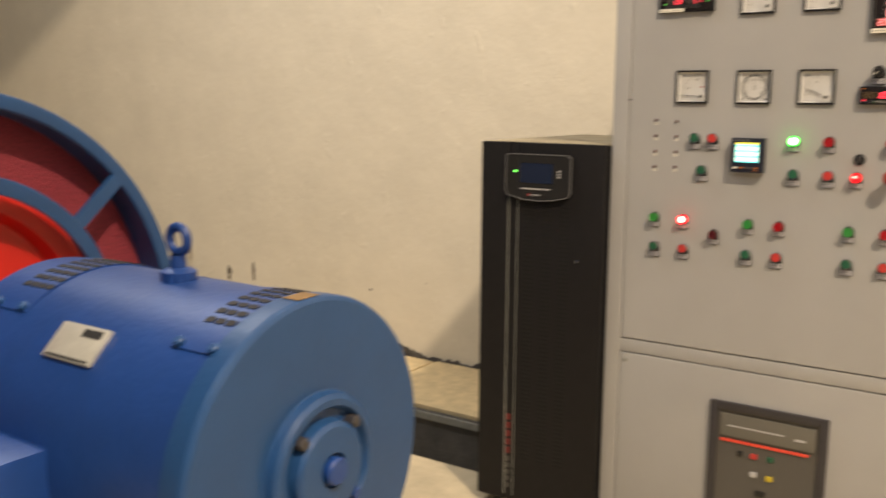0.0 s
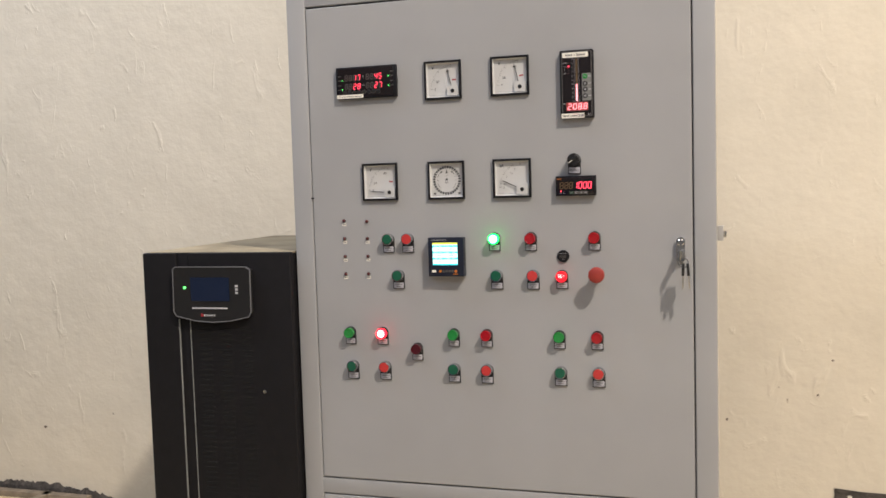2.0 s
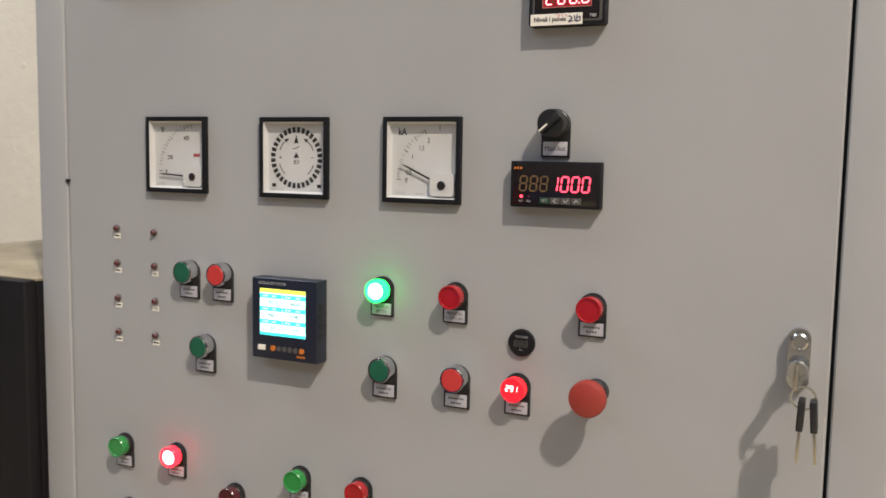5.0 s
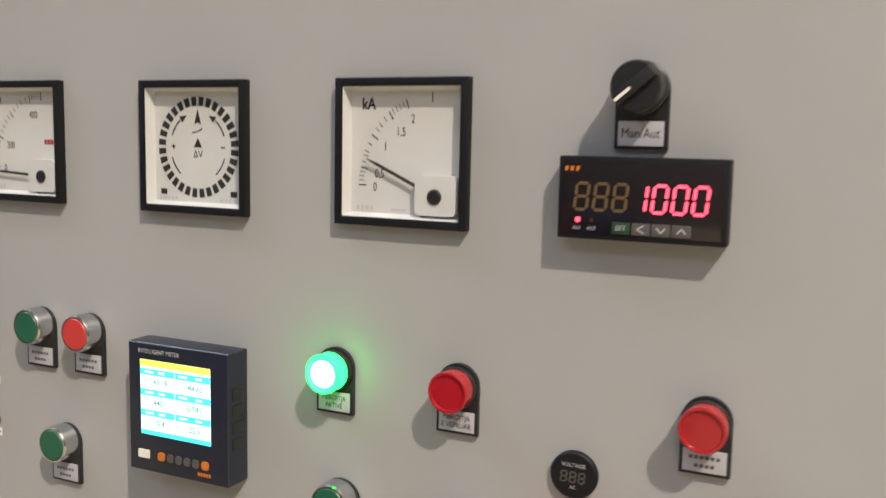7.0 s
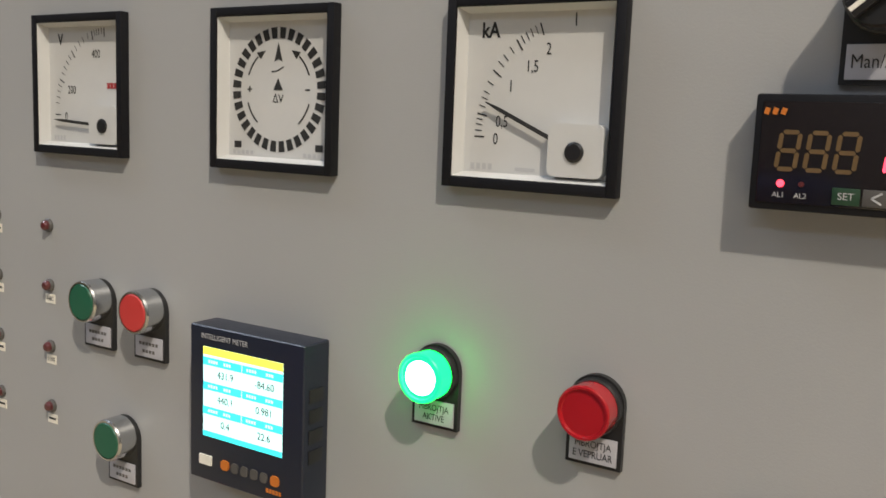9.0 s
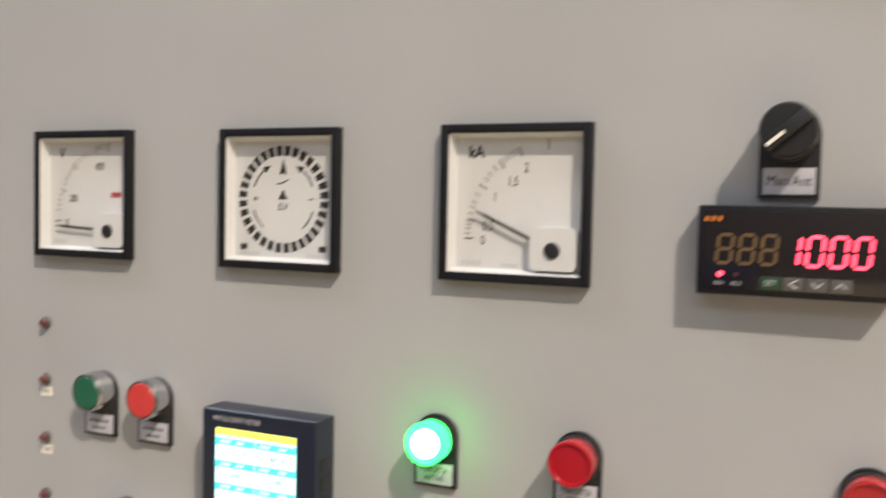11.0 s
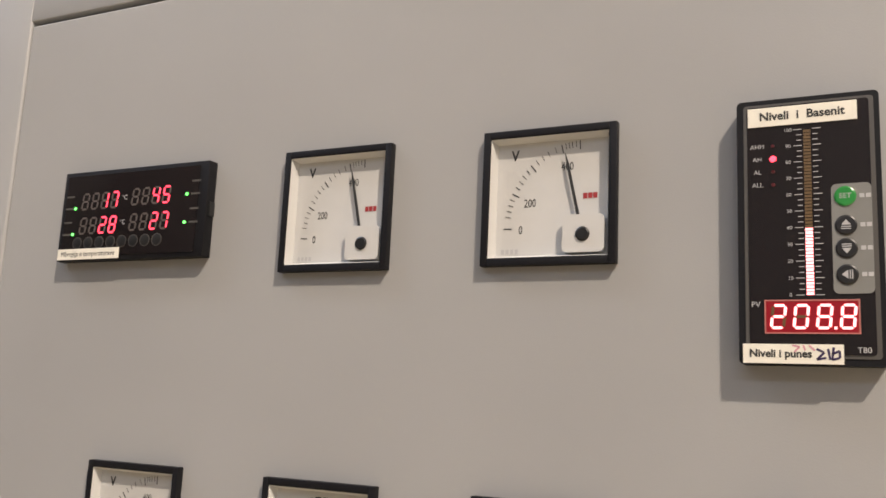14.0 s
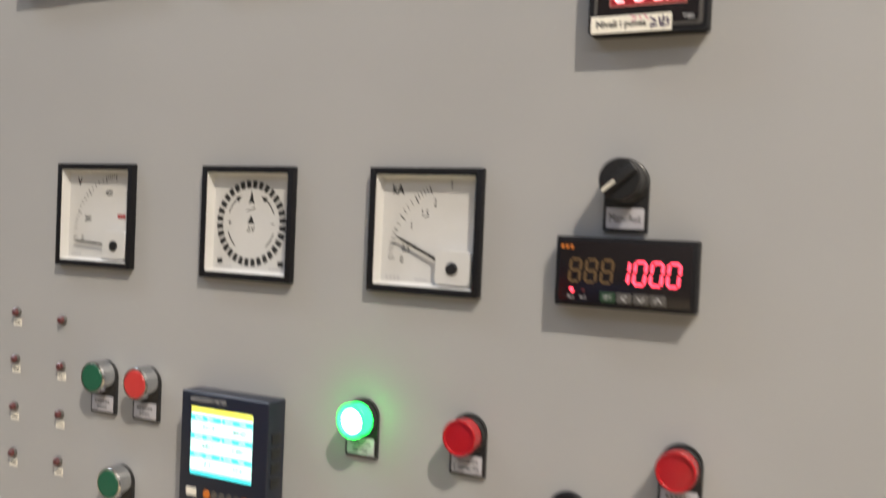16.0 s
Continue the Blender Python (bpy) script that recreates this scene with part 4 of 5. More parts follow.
words("AC", 0.0030, 0, -0.0045, -0.0072, GREY_PRINT, volt)

# small fault lights with paper tags
for x, zs in ((-0.2346, (1.3566, 1.3106, 1.2639, 1.2181)), (-0.1711, (1.3541, 1.3100, 1.2642, 1.2189))):
    for k, z in enumerate(zs):
        led = thing("fault_light", "small dark red unlit fault light in a dark holder", "indicator light", pose(x, 0, z), "fault lights on the cabinet door")
        part("holder", lathe(bmesh.new(), [(0.0048, 0.0), (0.0048, 0.0016), (0.0040, 0.0024), (0.0036, 0.0024)], seg=20), BREAKER, led, "dark holder")
        part("lens", lathe(bmesh.new(), [(0.0037, 0.0020), (0.0036, 0.0042), (0.0024, 0.0056), (0.0, 0.0060)], seg=20), LED_OFF, led)
        if not (x > -0.2 and k == 0):
            tag = part("tag", box(bmesh.new(), -0.0056, 0.0056, -0.0004, 0.0, -0.0135, -0.0066), PAPER, led, "white paper tag")
            caption = ("", "ABC", "110%", "")[k] if x > -0.2 else ""
            if caption:
                words(caption, 0.0046, 0, -0.0005, -0.0100, INK, tag, squeeze=0.9)
            else:
                part("tag_print", box(bmesh.new(), -0.0040, 0.0040, -0.0005, -0.0004, -0.0108, -0.0092), INK, tag)

# ---------------- circuit breaker in the lower door ----------------
brk = thing("circuit_breaker", "dark grey air circuit breaker front in the lower cabinet door", "circuit breaker")
BX0, BX1, BZ0, BZ1 = -0.0225, 0.315, 0.150, 0.5275
part("frame", ring_frame(bmesh.new(), BX0, BX1, BZ0, BZ1, 0.024, -0.012, 0.0, 0.003), BREAKER_FRAME, brk, "dark door frame")
face = part("face", box(bmesh.new(), BX0 + 0.024, BX1 - 0.024, -0.0045, 0.0, BZ0 + 0.024, BZ1 - 0.024), BREAKER, brk, "grey moulded front")
part("upper_cover", box(bmesh.new(), BX0 + 0.034, BX1 - 0.034, -0.0095, -0.0045, BZ1 - 0.105, BZ1 - 0.034, 0.002), material("smoky_cover", (0.13, 0.125, 0.11), 0.3, rough_vary=0.05), face, "smoky grey upper cover")
part("trim_line", box(bmesh.new(), BX0 + 0.055, BX1 - 0.120, -0.0103, -0.0095, BZ1 - 0.073, BZ1 - 0.069), GREY_PRINT, face)
part("trim_line", box(bmesh.new(), BX1 - 0.090, BX1 - 0.060, -0.0103, -0.0095, BZ1 - 0.080, BZ1 - 0.073), GREY_PRINT, face)
part("red_strip", box(bmesh.new(), BX0 + 0.034, BX1 - 0.050, -0.0085, -0.0045, BZ1 - 0.122, BZ1 - 0.114, 0.001), material("red_strip", (0.75, 0.07, 0.045), 0.5), face, "bright red strip")
for x, z, w, mat, lab in ((0.073, 0.375, 0.016, BLACK, "black button"), (0.113, 0.374, 0.020, CAP_RED, "red button"), (0.161, 0.374, 0.018, CAP_GREEN, "green button"), (0.115, 0.318, 0.020, GREY_PRINT, "white indicator"), (0.161, 0.315, 0.020, YELLOW_MARK, "yellow indicator"), (0.138, 0.262, 0.03, BLACK, "black charging handle recess")):
    part("breaker_button", box(bmesh.new(), x - w / 2, x + w / 2, -0.009, -0.0045, z - 0.008, z + 0.008, 0.002), mat, face, lab)

# ---------------- black uninterruptible power supply ----------------
ups = thing("power_supply_tower", "tall black uninterruptible power supply tower", "power supply", pose(0, 0.005, 0) @ Matrix.Diagonal((1.027, 1, 1.0052, 1)))
UX0, UX1, UY, UTOP = -0.811, -0.372, -0.030, 1.272
part("body", box(bmesh.new(), UX0, UX1, UY + 0.022, 0.75, 0.03, UTOP - 0.004, 0.003), UPS_BLACK, ups)
part("top_panel", box(bmesh.new(), UX0, UX1, UY + 0.021, 0.75, UTOP - 0.0038, UTOP, 0.001), DUST_AND_SHEEN, ups, "dusty top panel, lightened for the light reflected off it")
bm = bmesh.new()
box(bm, UX0, -0.7075, UY, UY + 0.02, 0.03, UTOP - 0.001, 0.004, 3)
box(bm, -0.6720, UX1, UY, UY + 0.02, 0.03, UTOP - 0.001, 0.004, 3)
box(bm, -0.7060, -0.6735, UY + 0.004, UY + 0.02, 0.03, UTOP - 0.001, 0.001)
front = part("front_panel", bm, UPS_BLACK, ups, "black front panel with a vertical groove")
for x in (-0.7068, -0.6728):
    part("groove_edge", box(bmesh.new(), x - 0.0008, x + 0.0008, UY - 0.0006, UY + 0.01, 0.05, 1.09), STEEL_GREY, front)
for x in (UX0 + 0.04, UX1 - 0.04):
    for y in (0.05, 0.68):
        part("foot", lathe(bmesh.new(), [(0.022, 0.0), (0.022, 0.03)], pose(x, y, 0, -90), 16), BLACK, ups)
pts = [(x * 1.012 + 0.0225, z - 0.004) for x, z in [(-0.724, 1.232), (-0.716, 1.238), (-0.512, 1.238), (-0.498, 1.230), (-0.499, 1.118), (-0.506, 1.105), (-0.560, 1.093), (-0.610, 1.089), (-0.662, 1.092), (-0.718, 1.104), (-0.726, 1.116)]]
unit = part("display_unit", slab(bmesh.new(), pts, UY - 0.014, UY), BLACK, ups, "rounded glossy black display unit")
bm = bmesh.new()
for (ax, az), (bx, bz) in zip(pts, pts[1:] + pts[:1]):
    bar(bm, ax, az, bx, bz, 0.0026, 0.0026, UY - 0.0152, UY - 0.012)
part("display_edge", bm, material("grey_display_edge", (0.16, 0.16, 0.165), 0.3), unit, "thin grey edge")
part("screen", slab(bmesh.new(), rounded(-0.658, -0.543, 1.142, 1.206, 0.003, 3), UY - 0.0152, UY - 0.0135), UPS_SCREEN, unit, "dim blue screen")
part("status_led", lathe(bmesh.new(), [(0.0042, 0.0), (0.0036, 0.0016), (0.0, 0.0018)], pose(-0.676, UY - 0.014, 1.178), 12), LED_GREEN, unit, "lit green status light")
part("light_strip", box(bmesh.new(), -0.656, -0.552, UY - 0.0150, UY - 0.0135, 1.121, 1.125), GREY_PRINT, unit, "pale narrow strip")
bm = bmesh.new()
box(bm, -0.630, -0.623, UY - 0.0150, UY - 0.0135, 1.100, 1.108)
part("maker_mark", bm, RED_PRINT, unit)
bm = bmesh.new()
for k in range(5):
    box(bm, -0.620 + 0.007 * k, -0.616 + 0.007 * k, UY - 0.0150, UY - 0.0135, 1.101, 1.106)
part("maker_mark", bm, GREY_PRINT, unit)
bm = bmesh.new()
for k in range(3):
    box(bm, -0.526, -0.518, UY - 0.0150, UY - 0.0135, 1.162 + 0.009 * k, 1.168 + 0.009 * k)
part("display_key", bm, GREY_PRINT, unit)
part("lock", lathe(bmesh.new(), [(0.0052, 0.0), (0.0050, 0.002), (0.0, 0.0022)], pose(-0.4595, UY, 0.8985), 14), CHROME, front, "tiny chrome lock")
bm = bmesh.new()
for k, (z, ln) in enumerate(((0.20, 0.022), (0.23, 0.022), (0.26, 0.022), (0.29, 0.022), (0.32, 0.022))):
    box(bm, -0.703, -0.687, UY + 0.0032, UY + 0.004, z, z + ln)
part("vertical_mark", bm, material("dark_red_print", (0.16, 0.015, 0.015), 0.6), front, "dark red vertical letter marks")
bm = bmesh.new()
for k in range(5):
    box(bm, -0.702, -0.689, UY + 0.0032, UY + 0.004, 0.075 + 0.024 * k, 0.092 + 0.024 * k)
part("vertical_mark", bm, BREAKER, front)

# ---------------- generator and flywheel ----------------
SHIFT = pose(0.075, -0.048, -0.080)
MX, MY, MZ, MR = -0.083, -1.740, 1.012, 0.227
AXIS = pose(MX, MY, MZ, 0, 0, 90)          # local -y runs along the shaft towards the cabinet side


def on_drum(x, theta, r):
    """A frame on the drum: local x along the shaft, local -y outwards. theta from +y over the top."""
    a = radians(theta)
    out = Vector((0, math.cos(a), math.sin(a)))
    along = Vector((1, 0, 0))
    up = along.cross(-out) * -1
    m = Matrix((along, -out, (-out).cross(along) * -1)).transposed().to_4x4()
    return Matrix.Translation(Vector((x, MY, MZ)) + out * r) @ m


gen = thing("generator", "large blue painted electric generator with a round end cover", "generator", SHIFT)
part("housing", lathe(bmesh.new(), [(0.150, -0.585), (0.212, -0.570), (0.2215, -0.555), (0.2215, -0.035)], AXIS, 96), BLUE, gen, "blue painted drum housing")
part("end_cover", lathe(bmesh.new(), [(0.2215, -0.040), (0.2262, -0.040), (0.2270, -0.034), (0.2270, -0.008), (0.2250, -0.003), (0.2200, 0.0), (0.1030, 0.0025), (0.1000, 0.004)], AXIS, 96), BLUE_LIGHT, gen, "flat blue end cover")
capring = part("bearing_cap", lathe(bmesh.new(), [(0.101, 0.003), (0.099, 0.016), (0.093, 0.021), (0.084, 0.021), (0.080, 0.016), (0.078, 0.010), (0.066, 0.010), (0.064, 0.024), (0.058, 0.029), (0.024, 0.030), (0.022, 0.024), (0.0, 0.023)], AXIS, 64), BLUE_LIGHT, gen, "raised blue bearing cap")
part("shaft_stub", lathe(bmesh.new(), [(0.019, 0.020), (0.019, 0.036), (0.016, 0.039), (0.0, 0.039)], AXIS, 28), BLUE, capring)
for a in (45, 135, 225, 315):
    c, s = 0.072 * math.cos(radians(a)), 0.072 * math.sin(radians(a))
    part("bolt", lathe(bmesh.new(), [(0.009, 0.009), (0.009, 0.026), (0.007, 0.028), (0.0, 0.028)], AXIS @ pose(c, 0, s), 6), BREAKER_FRAME if a < 180 else BLUE, capring, "hexagon bolt", 20)
for x0, x1 in ((-0.197, -0.112), (-0.592, -0.507)):
    bm = bmesh.new()
    n = 22
    rows = []
    for i in range(n + 1):
        a = radians(128 - 100 * i / n)
        rows.append([bm.verts.new((x, MY + r * math.cos(a), MZ + r * math.sin(a))) for x, r in ((x0, 0.2212), (x0, 0.2240), (x1, 0.2240), (x1, 0.2212))])
    for p, q in zip(rows, rows[1:]):
        for k in range(3):
            bm.faces.new((p[k], p[k + 1], q[k + 1], q[k]))
    for row in (rows[0], rows[-1]):
        bm.faces.new(row)
    cover = part("vent_cover", bm, BLUE, gen, "curved blue vent cover")
    # slots are not cut: thin near-black patches carry the shade of the holes
    slot = bmesh.new()
    slab(slot, rounded(-0.0072, 0.0072, -0.0055, 0.0055, 0.002, 2), -0.0012, 0.0006)
    first = None
    for i in range(9):
        for k in range(4):
            m = on_drum(x0 + 0.024 + 0.0180 * k, 114.5 - 5.2 * i, 0.2240)
            if first is None:
                first = part("vent_slot", slot, GAP_AND_SLOT_DARK, cover, "", 0)
                ob = first
            else:
                ob = new("vent_slot", first.data)
                ob.parent = cover
            ob.matrix_basis = m
    for x in (x0 + 0.012, x1 - 0.012):
        lug = part("cover_screw", lathe(bmesh.new(), [(0.0075, -0.002), (0.0075, 0.006), (0.005, 0.008), (0, 0.008)], seg=12), BLUE_LIGHT, cover)
        lug.matrix_basis = on_drum(x, 126.2, 0.2235)
plate = part("nameplate", box(bmesh.new(), -0.050, 0.050, -0.003, 0.003, -0.027, 0.027, 0.0008), ALU, gen, "aluminium nameplate with worn print")
plate.matrix_basis = on_drum(-0.358, 135.0, 0.2235)
part("nameplate_mark", box(bmesh.new(), 0.002, 0.040, -0.0036, -0.003, 0.010, 0.022), INK, plate)
part("nameplate_edge", box(bmesh.new(), -0.044, 0.044, -0.0036, -0.003, -0.0255, -0.022), INK, plate)
bm = lathe(bmesh.new(), [(0.026, -0.006), (0.026, 0.012), (0.020, 0.016), (0.012, 0.018), (0.011, 0.036)], pose(-0.342, MY, MZ + MR - 0.006, -90), 24)
eye = part("eyebolt", bm, BLUE, gen, "blue lifting eyebolt")
bm = bmesh.new()
R, r = 0.0185, 0.0068
grid = [[bm.verts.new((-0.340 + (R + r * math.cos(b)) * math.cos(a), MY + r * math.sin(b), MZ + MR + 0.052 + (R + r * math.cos(b)) * math.sin(a))) for b in [2 * math.pi * j / 12 for j in range(12)]] for a in [2 * math.pi * i / 32 for i in range(32)]]
for i in range(32):
    for j in range(12):
        bm.faces.new((grid[i][j], grid[(i + 1) % 32][j], grid[(i + 1) % 32][(j + 1) % 12], grid[i][(j + 1) % 12]))
part("eye_ring", bm, BLUE, eye, "", 40)
part("chipped_spot", box(bmesh.new(), -0.014, 0.014, -0.0006, 0.0006, -0.020, 0.020, 0.0005), RUST, gen, "bare chipped paint spot").matrix_basis = on_drum(MX - 0.020, 91, 0.2270)
term = part("terminal_box", box(bmesh.new(), -0.52, -0.345, MY - 0.315, MY - 0.18, MZ - 0.15, MZ + 0.035, 0.008), BLUE, gen, "blue terminal box on the side")
part("box_lid", box(bmesh.new(), -0.525, -0.340, MY - 0.325, MY - 0.3155, MZ - 0.155, MZ + 0.040, 0.003), BLUE, term)
for x in (-0.505, -0.36):
    part("lid_screw", lathe(bmesh.new(), [(0.008, 0), (0.008, 0.006), (0, 0.007)], pose(x, MY - 0.325, MZ + 0.022), 8), CHROME, term)
for x in (-0.53, -0.16):
    part("foot", box(bmesh.new(), x - 0.05, x + 0.05, MY - 0.20, MY + 0.20, MZ - 0.262, MZ - 0.165, 0.006), BLUE, gen, "cast blue foot")
pier = thing("machine_base", "blue painted steel machine base on a concrete block", "machine base", SHIFT)
part("steel_frame", box(bmesh.new(), -1.35, -0.06, MY - 0.26, MY + 0.26, MZ - 0.36, MZ - 0.262, 0.006), BLUE, pier)
part("concrete_block", box(bmesh.new(), -1.40, -0.05, MY - 0.30, MY + 0.30, 0.080, MZ - 0.36, 0.01), CONCRETE, pier, "pale concrete block")

wheel = thing("flywheel", "red flywheel behind a round blue spoked guard", "flywheel", SHIFT)
WX = -0.950
WAX = pose(WX, MY, MZ, 0, 0, 90)
part("guard_ring", lathe(bmesh.new(), [(0.468, -0.005), (0.471, -0.001), (0.474, 0.0), (0.495, 0.0), (0.498, -0.004), (0.498, -0.20), (0.468, -0.20), (0.468, -0.005)], WAX, 120), BLUE_LIGHT, wheel, "blue outer guard ring")
part("inner_ring", lathe(bmesh.new(), [(0.312, -0.012), (0.312, -0.001), (0.315, 0.0), (0.341, 0.0), (0.344, -0.003), (0.344, -0.012)], WAX, 96), BLUE_LIGHT, wheel, "blue inner guard ring")
for k in range(6):
    a = radians(41 + 60 * k)
    c, s = math.cos(a), math.sin(a)
    bm = bar(bmesh.new(), 0.342 * c, 0.342 * s, 0.472 * c, 0.472 * s, 0.030, 0.030, 0.001, 0.011)
    bm.transform(WAX)
    part("spoke", bm, BLUE_LIGHT, wheel)
part("guard_mesh", lathe(bmesh.new(), [(0.344, -0.075), (0.468, -0.075), (0.468, -0.079), (0.344, -0.079), (0.344, -0.075)], WAX, 96), MESH_RED, wheel, "dark red perforated guard sheet")
part("wheel_disc", lathe(bmesh.new(), [(0.0, -0.045), (0.12, -0.045), (0.16, -0.085), (0.27, -0.085), (0.285, -0.055), (0.312, -0.050), (0.330, -0.055), (0.330, -0.18), (0.0, -0.18)], WAX, 96), RED_PAINT, wheel, "red painted wheel disc")
part("back_plate", lathe(bmesh.new(), [(0.0, -0.200), (0.498, -0.200), (0.498, -0.206), (0.0, -0.206)], WAX, 96), BLUE, wheel)
part("shaft", lathe(bmesh.new(), [(0.045, -0.10), (0.045, 0.31)], WAX, 32), STEEL_GREY, wheel, "bare steel shaft")

# ---------------- floor boards, wall foot and odds ----------------
def board(name, label, x0, x1, y0, y1, z1=0.0, turn=0.0, mat=PLY, t=0.019):
    root = tagged(part(name, box(bmesh.new(), -(x1 - x0) / 2, (x1 - x0) / 2, -(y1 - y0) / 2, (y1 - y0) / 2, -t, 0, 0.002), mat), label, "board")
    root.matrix_world = pose((x0 + x1) / 2, (y0 + y1) / 2, z1, 0, 0, turn)
    return root


board("floor_board", "pale plywood board laid beside the cable trench", -1.93, -0.40, 0.70, 1.335)
board("floor_board", "pale plywood board with a skewed edge", -3.10, -1.95, 0.71, 1.33, 0.0, -1.0)
board("wooden_batten", "weathered grey batten lying along the wall foot", -3.10, -2.15, 1.300, 1.340, 0.028, WALL_TURN, WEATHERED, 0.03)
board("wooden_batten", "short weathered grey batten lying askew", -2.56, -2.24, 1.165, 1.205, 0.028, 86, WEATHERED, 0.03)


def rough_strip(name, label, x0, x1, low, high, mat, seed):
    """A ragged dark band where the plaster ends above the floor."""
    rnd = random.Random(seed)
    n = int((x1 - x0) / 0.012)
    bm = bmesh.new()
    prev = None
    h = high
    for i in range(n + 1):
        x = x0 + (x1 - x0) * i / n
        h = min(high * 1.5, max(high * 0.35, h + rnd.uniform(-0.012, 0.012)))
        o = 0.010 + rnd.uniform(-0.004, 0.004)
        y = wall_y(x)
        row = [bm.verts.new((x, y + 0.002, low)), bm.verts.new((x, y - o - 0.006, low)), bm.verts.new((x, y - o, low + h * 0.7)), bm.verts.new((x, y + 0.002, low + h))]
        if prev:
            for k in range(3):
                bm.faces.new((prev[k], prev[k + 1], row[k + 1], row[k]))
        prev = row
    return structure(name, bm, mat, label, "wall foot")


rough_strip("wall_foot_left", "ragged dark mortar band at the foot of the wall", -3.6, -0.40, -0.02, 0.060, MORTAR_AND_HOLE_DARK, 3)
rough_strip("wall_foot_right", "ragged brown mortar band at the foot of the wall", 0.71, 3.2, -0.01, 0.03, material("brown_mortar", (0.20, 0.14, 0.08), 0.9, vary=0.4, scale=25.0, bump=0.01, bump_scale=40.0), 8)


def wall_spot(name, label, x, z, w, h, mat, seed):
    rnd = random.Random(seed)
    pts = []
    for i in range(18):
        a = 2 * math.pi * i / 18
        q = rnd.uniform(0.45, 1.0)
        pts.append((w / 2 * q * math.cos(a), h / 2 * q * math.sin(a)))
    ob = tagged(part(name, slab(bmesh.new(), pts, -0.002, 0.001), mat, None, "", 0), label, "wall damage", "", "structure")
    ob.matrix_world = pose(x, wall_y(x), z, 0, 0, WALL_TURN)
    return ob


# louvre slots in the front of the power supply: flat patches painted with their shade
slot = part("louvre_slot", slab(bmesh.new(), rounded(-0.018, 0.018, -0.0030, 0.0030, 0.0028, 2), -0.0004, 0.0004), SLOT_SHADE, front, "", 0)
slot.matrix_basis = pose(-0.630, UY, 1.065)
for col in range(3):
    for k in range(62):
        if col or k:
            ob = new("louvre_slot", slot.data)
            ob.parent = front
            ob.matrix_basis = pose(-0.630 + 0.062 * col, UY, 1.065 - 0.01425 * k)

DIRT = material("grey_dirt", (0.16, 0.13, 0.10), 0.95, vary=0.4, scale=30.0)
PALE_DIRT = material("pale_dirt", (0.46, 0.40, 0.31), 0.95, vary=0.3, scale=30.0)
for k, (x, z, w, h, mat) in enumerate(((-3.72, 0.21, 0.44, 0.10, DIRT), (-3.575, 0.30, 0.06, 0.13, DIRT), (-3.355, 0.345, 0.035, 0.15, DIRT), (-3.95, 0.40, 0.05, 0.22, PALE_DIRT), (-2.410, 0.338, 0.022, 0.016, DIRT),
                                       (-2.99, 0.24, 0.10, 0.02, PALE_DIRT), (1.297, 0.655, 0.012, 0.055, DIRT), (1.40, 0.66, 0.016, 0.04, PALE_DIRT), (1.425, 0.645, 0.03, 0.010, PALE_DIRT), (1.450, 0.70, 0.012, 0.022, DIRT), (1.468, 0.66, 0.008, 0.03, PALE_DIRT),
                                       (1.09, 0.765, 0.012, 0.012, DIRT), (1.04, 0.635, 0.010, 0.014, DIRT), (0.905, 0.66, 0.008, 0.010, PALE_DIRT), (0.935, 0.61, 0.008, 0.022, PALE_DIRT), (0.722, 0.53, 0.010, 0.014, DIRT), (1.341, 1.044, 0.010, 0.014, DIRT), (1.335, 0.735, 0.014, 0.014, PALE_DIRT),
                                       (-2.02, 0.42, 0.006, 0.012, DIRT))):
    wall_spot("wall_stain", "small dirt stain on the plaster", x, z, w, h, mat, 20 + k)

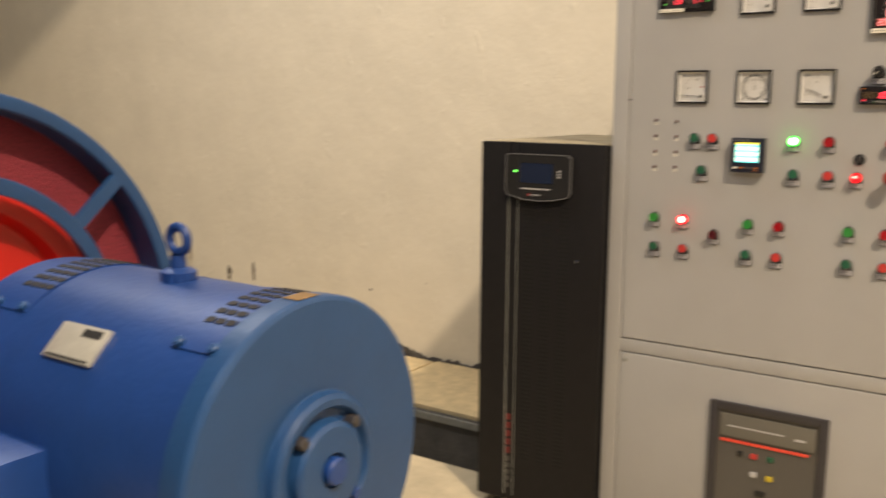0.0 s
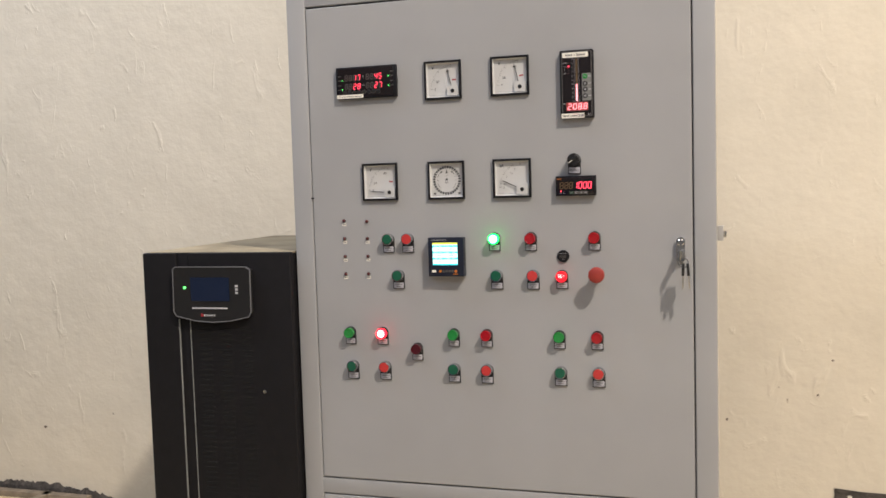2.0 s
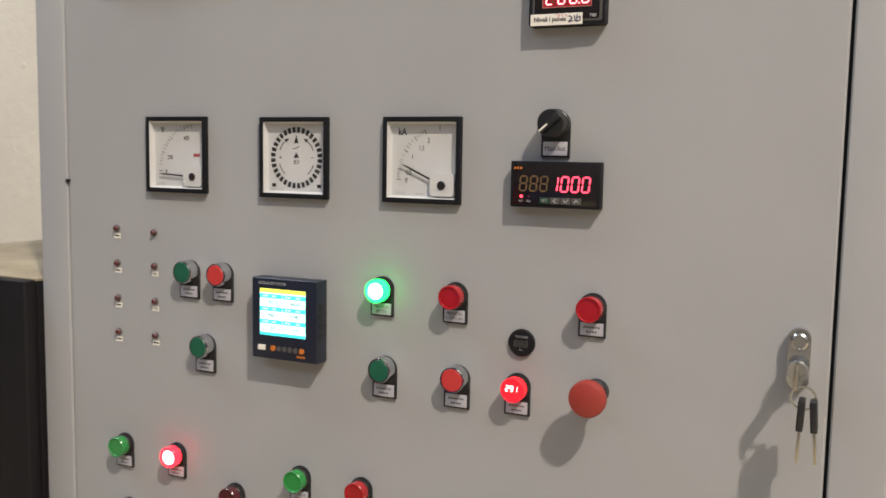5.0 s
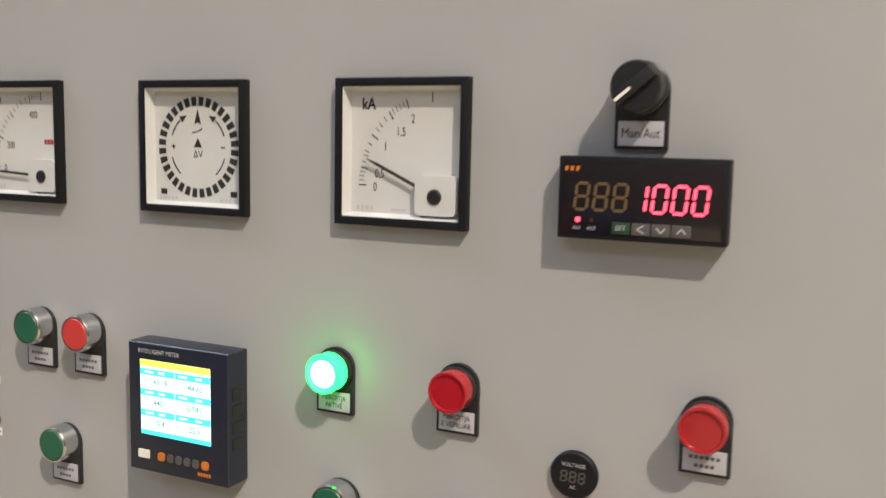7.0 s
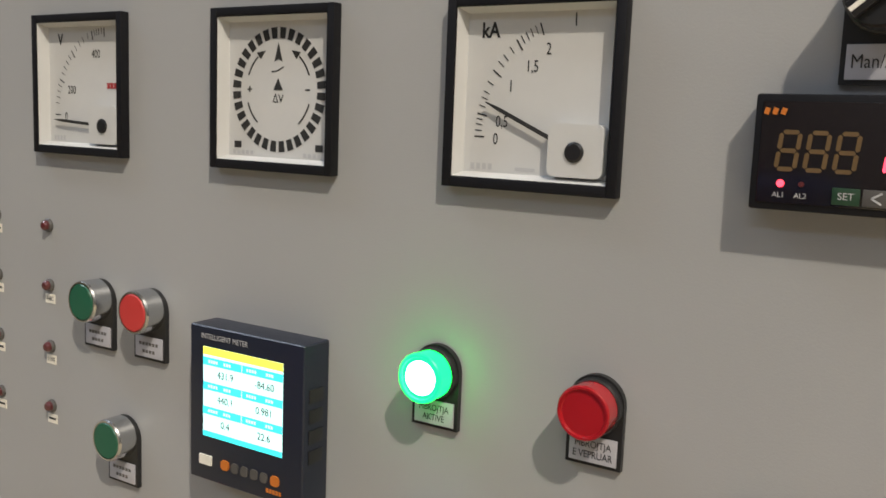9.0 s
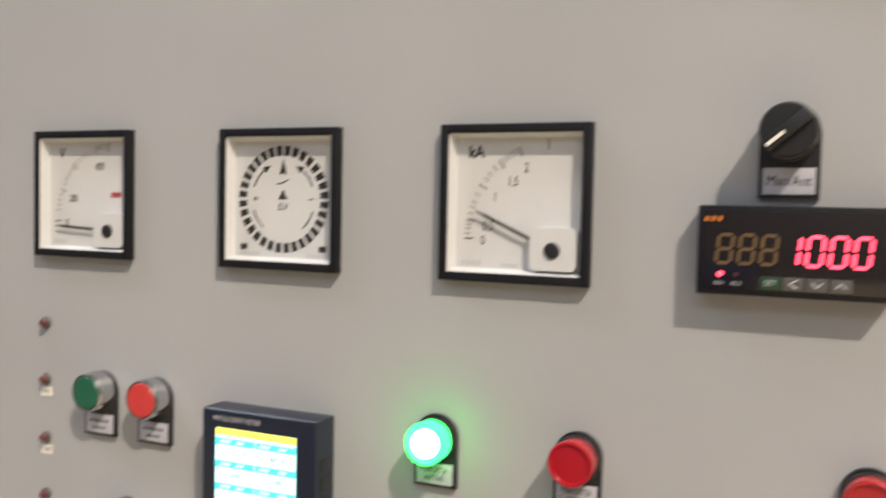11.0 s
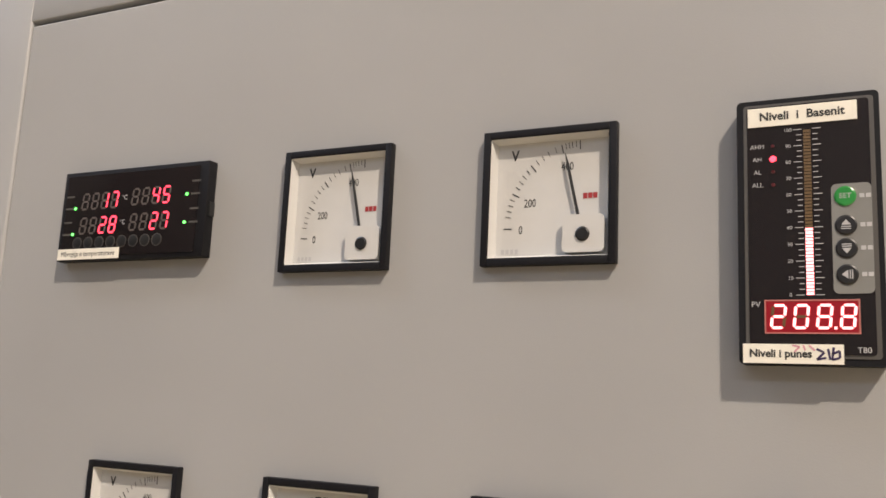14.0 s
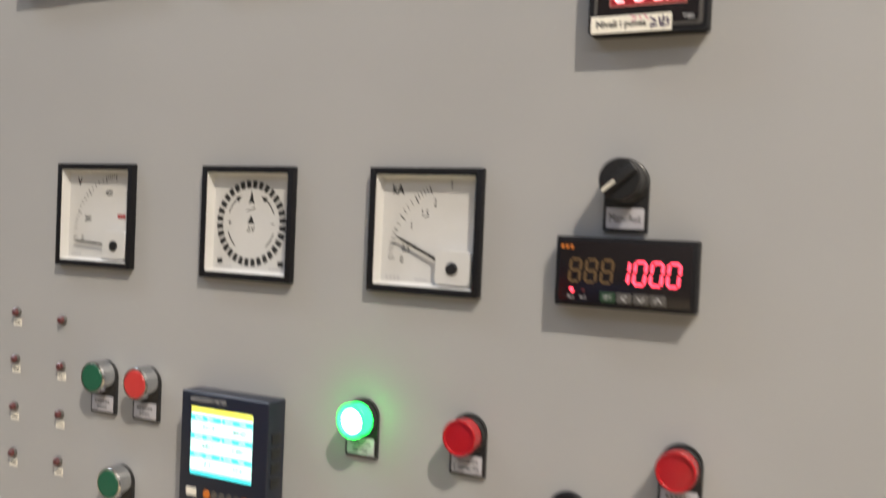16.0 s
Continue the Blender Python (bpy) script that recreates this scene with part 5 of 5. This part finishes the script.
niche = thing("cable_duct", "dark cable opening at the wall foot with pale cables", "cable duct", pose(1.345, wall_y(1.345), 0.0, 0, 0, WALL_TURN))
pts = [(-0.25, 0.0), (0.30, 0.0), (0.30, 0.262), (0.12, 0.268), (-0.02, 0.281), (-0.16, 0.284), (-0.25, 0.292)]
# no hole is cut: a flat sheet is painted with its darkness
part("opening", slab(bmesh.new(), pts, -0.004, 0.002), MORTAR_AND_HOLE_DARK, niche, "flat ragged black sheet standing for the hole's darkness")
for k, (x, bend) in enumerate(((-0.20, 0.02), (-0.13, -0.03), (-0.07, 0.03), (0.00, -0.01), (0.07, 0.02), (0.16, -0.02))):
    bm = bmesh.new()
    prev = None
    for i in range(13):
        q = i / 12
        cx, cz, cy = x + bend * math.sin(q * 3.1), 0.27 * (1 - q), -0.016 - 0.03 * q * q
        row = [bm.verts.new((cx + 0.008 * math.cos(a), cy + 0.008 * math.sin(a), cz)) for a in [2 * math.pi * j / 8 for j in range(8)]]
        if prev:
            for j in range(8):
                bm.faces.new((prev[j], prev[(j + 1) % 8], row[(j + 1) % 8], row[j]))
        prev = row
    part("cable", bm, (PAPER, DIRT, PALE_DIRT)[k % 3], niche, "pale sheathed cable")

# flood lamp over the cabinet and made-up fill lamp housings, all out of view
fix = thing("flood_lamp", "small white bulb lamp hanging from the ceiling", "lamp", pose(LAMP[0], LAMP[1], LAMP[2] + 0.075))
part("socket", lathe(bmesh.new(), [(0.0, 0.0), (0.022, 0.0), (0.024, 0.03), (0.015, 0.06), (0.0, 0.06)], pose(0, 0, 0, -90), 20), PAPER, fix)
part("cord", lathe(bmesh.new(), [(0.004, 0.06), (0.004, CEIL - LAMP[2] - 0.075)], pose(0, 0, 0, -90), 8), BLACK, fix)


def fill_housing(place):
    """A made-up hanging housing above an area lamp added only to fill in light."""
    root = thing("fill_light_housing", "made-up white housing over an added fill light", "lamp", pose(*place), "ceiling lights")
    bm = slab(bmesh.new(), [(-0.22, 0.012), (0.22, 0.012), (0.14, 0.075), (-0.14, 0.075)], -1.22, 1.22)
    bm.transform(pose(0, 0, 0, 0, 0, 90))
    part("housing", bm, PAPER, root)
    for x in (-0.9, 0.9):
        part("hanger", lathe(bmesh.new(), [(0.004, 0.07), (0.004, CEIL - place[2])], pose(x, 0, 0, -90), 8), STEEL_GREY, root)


for place in FILL_PLACES:
    fill_housing(place)
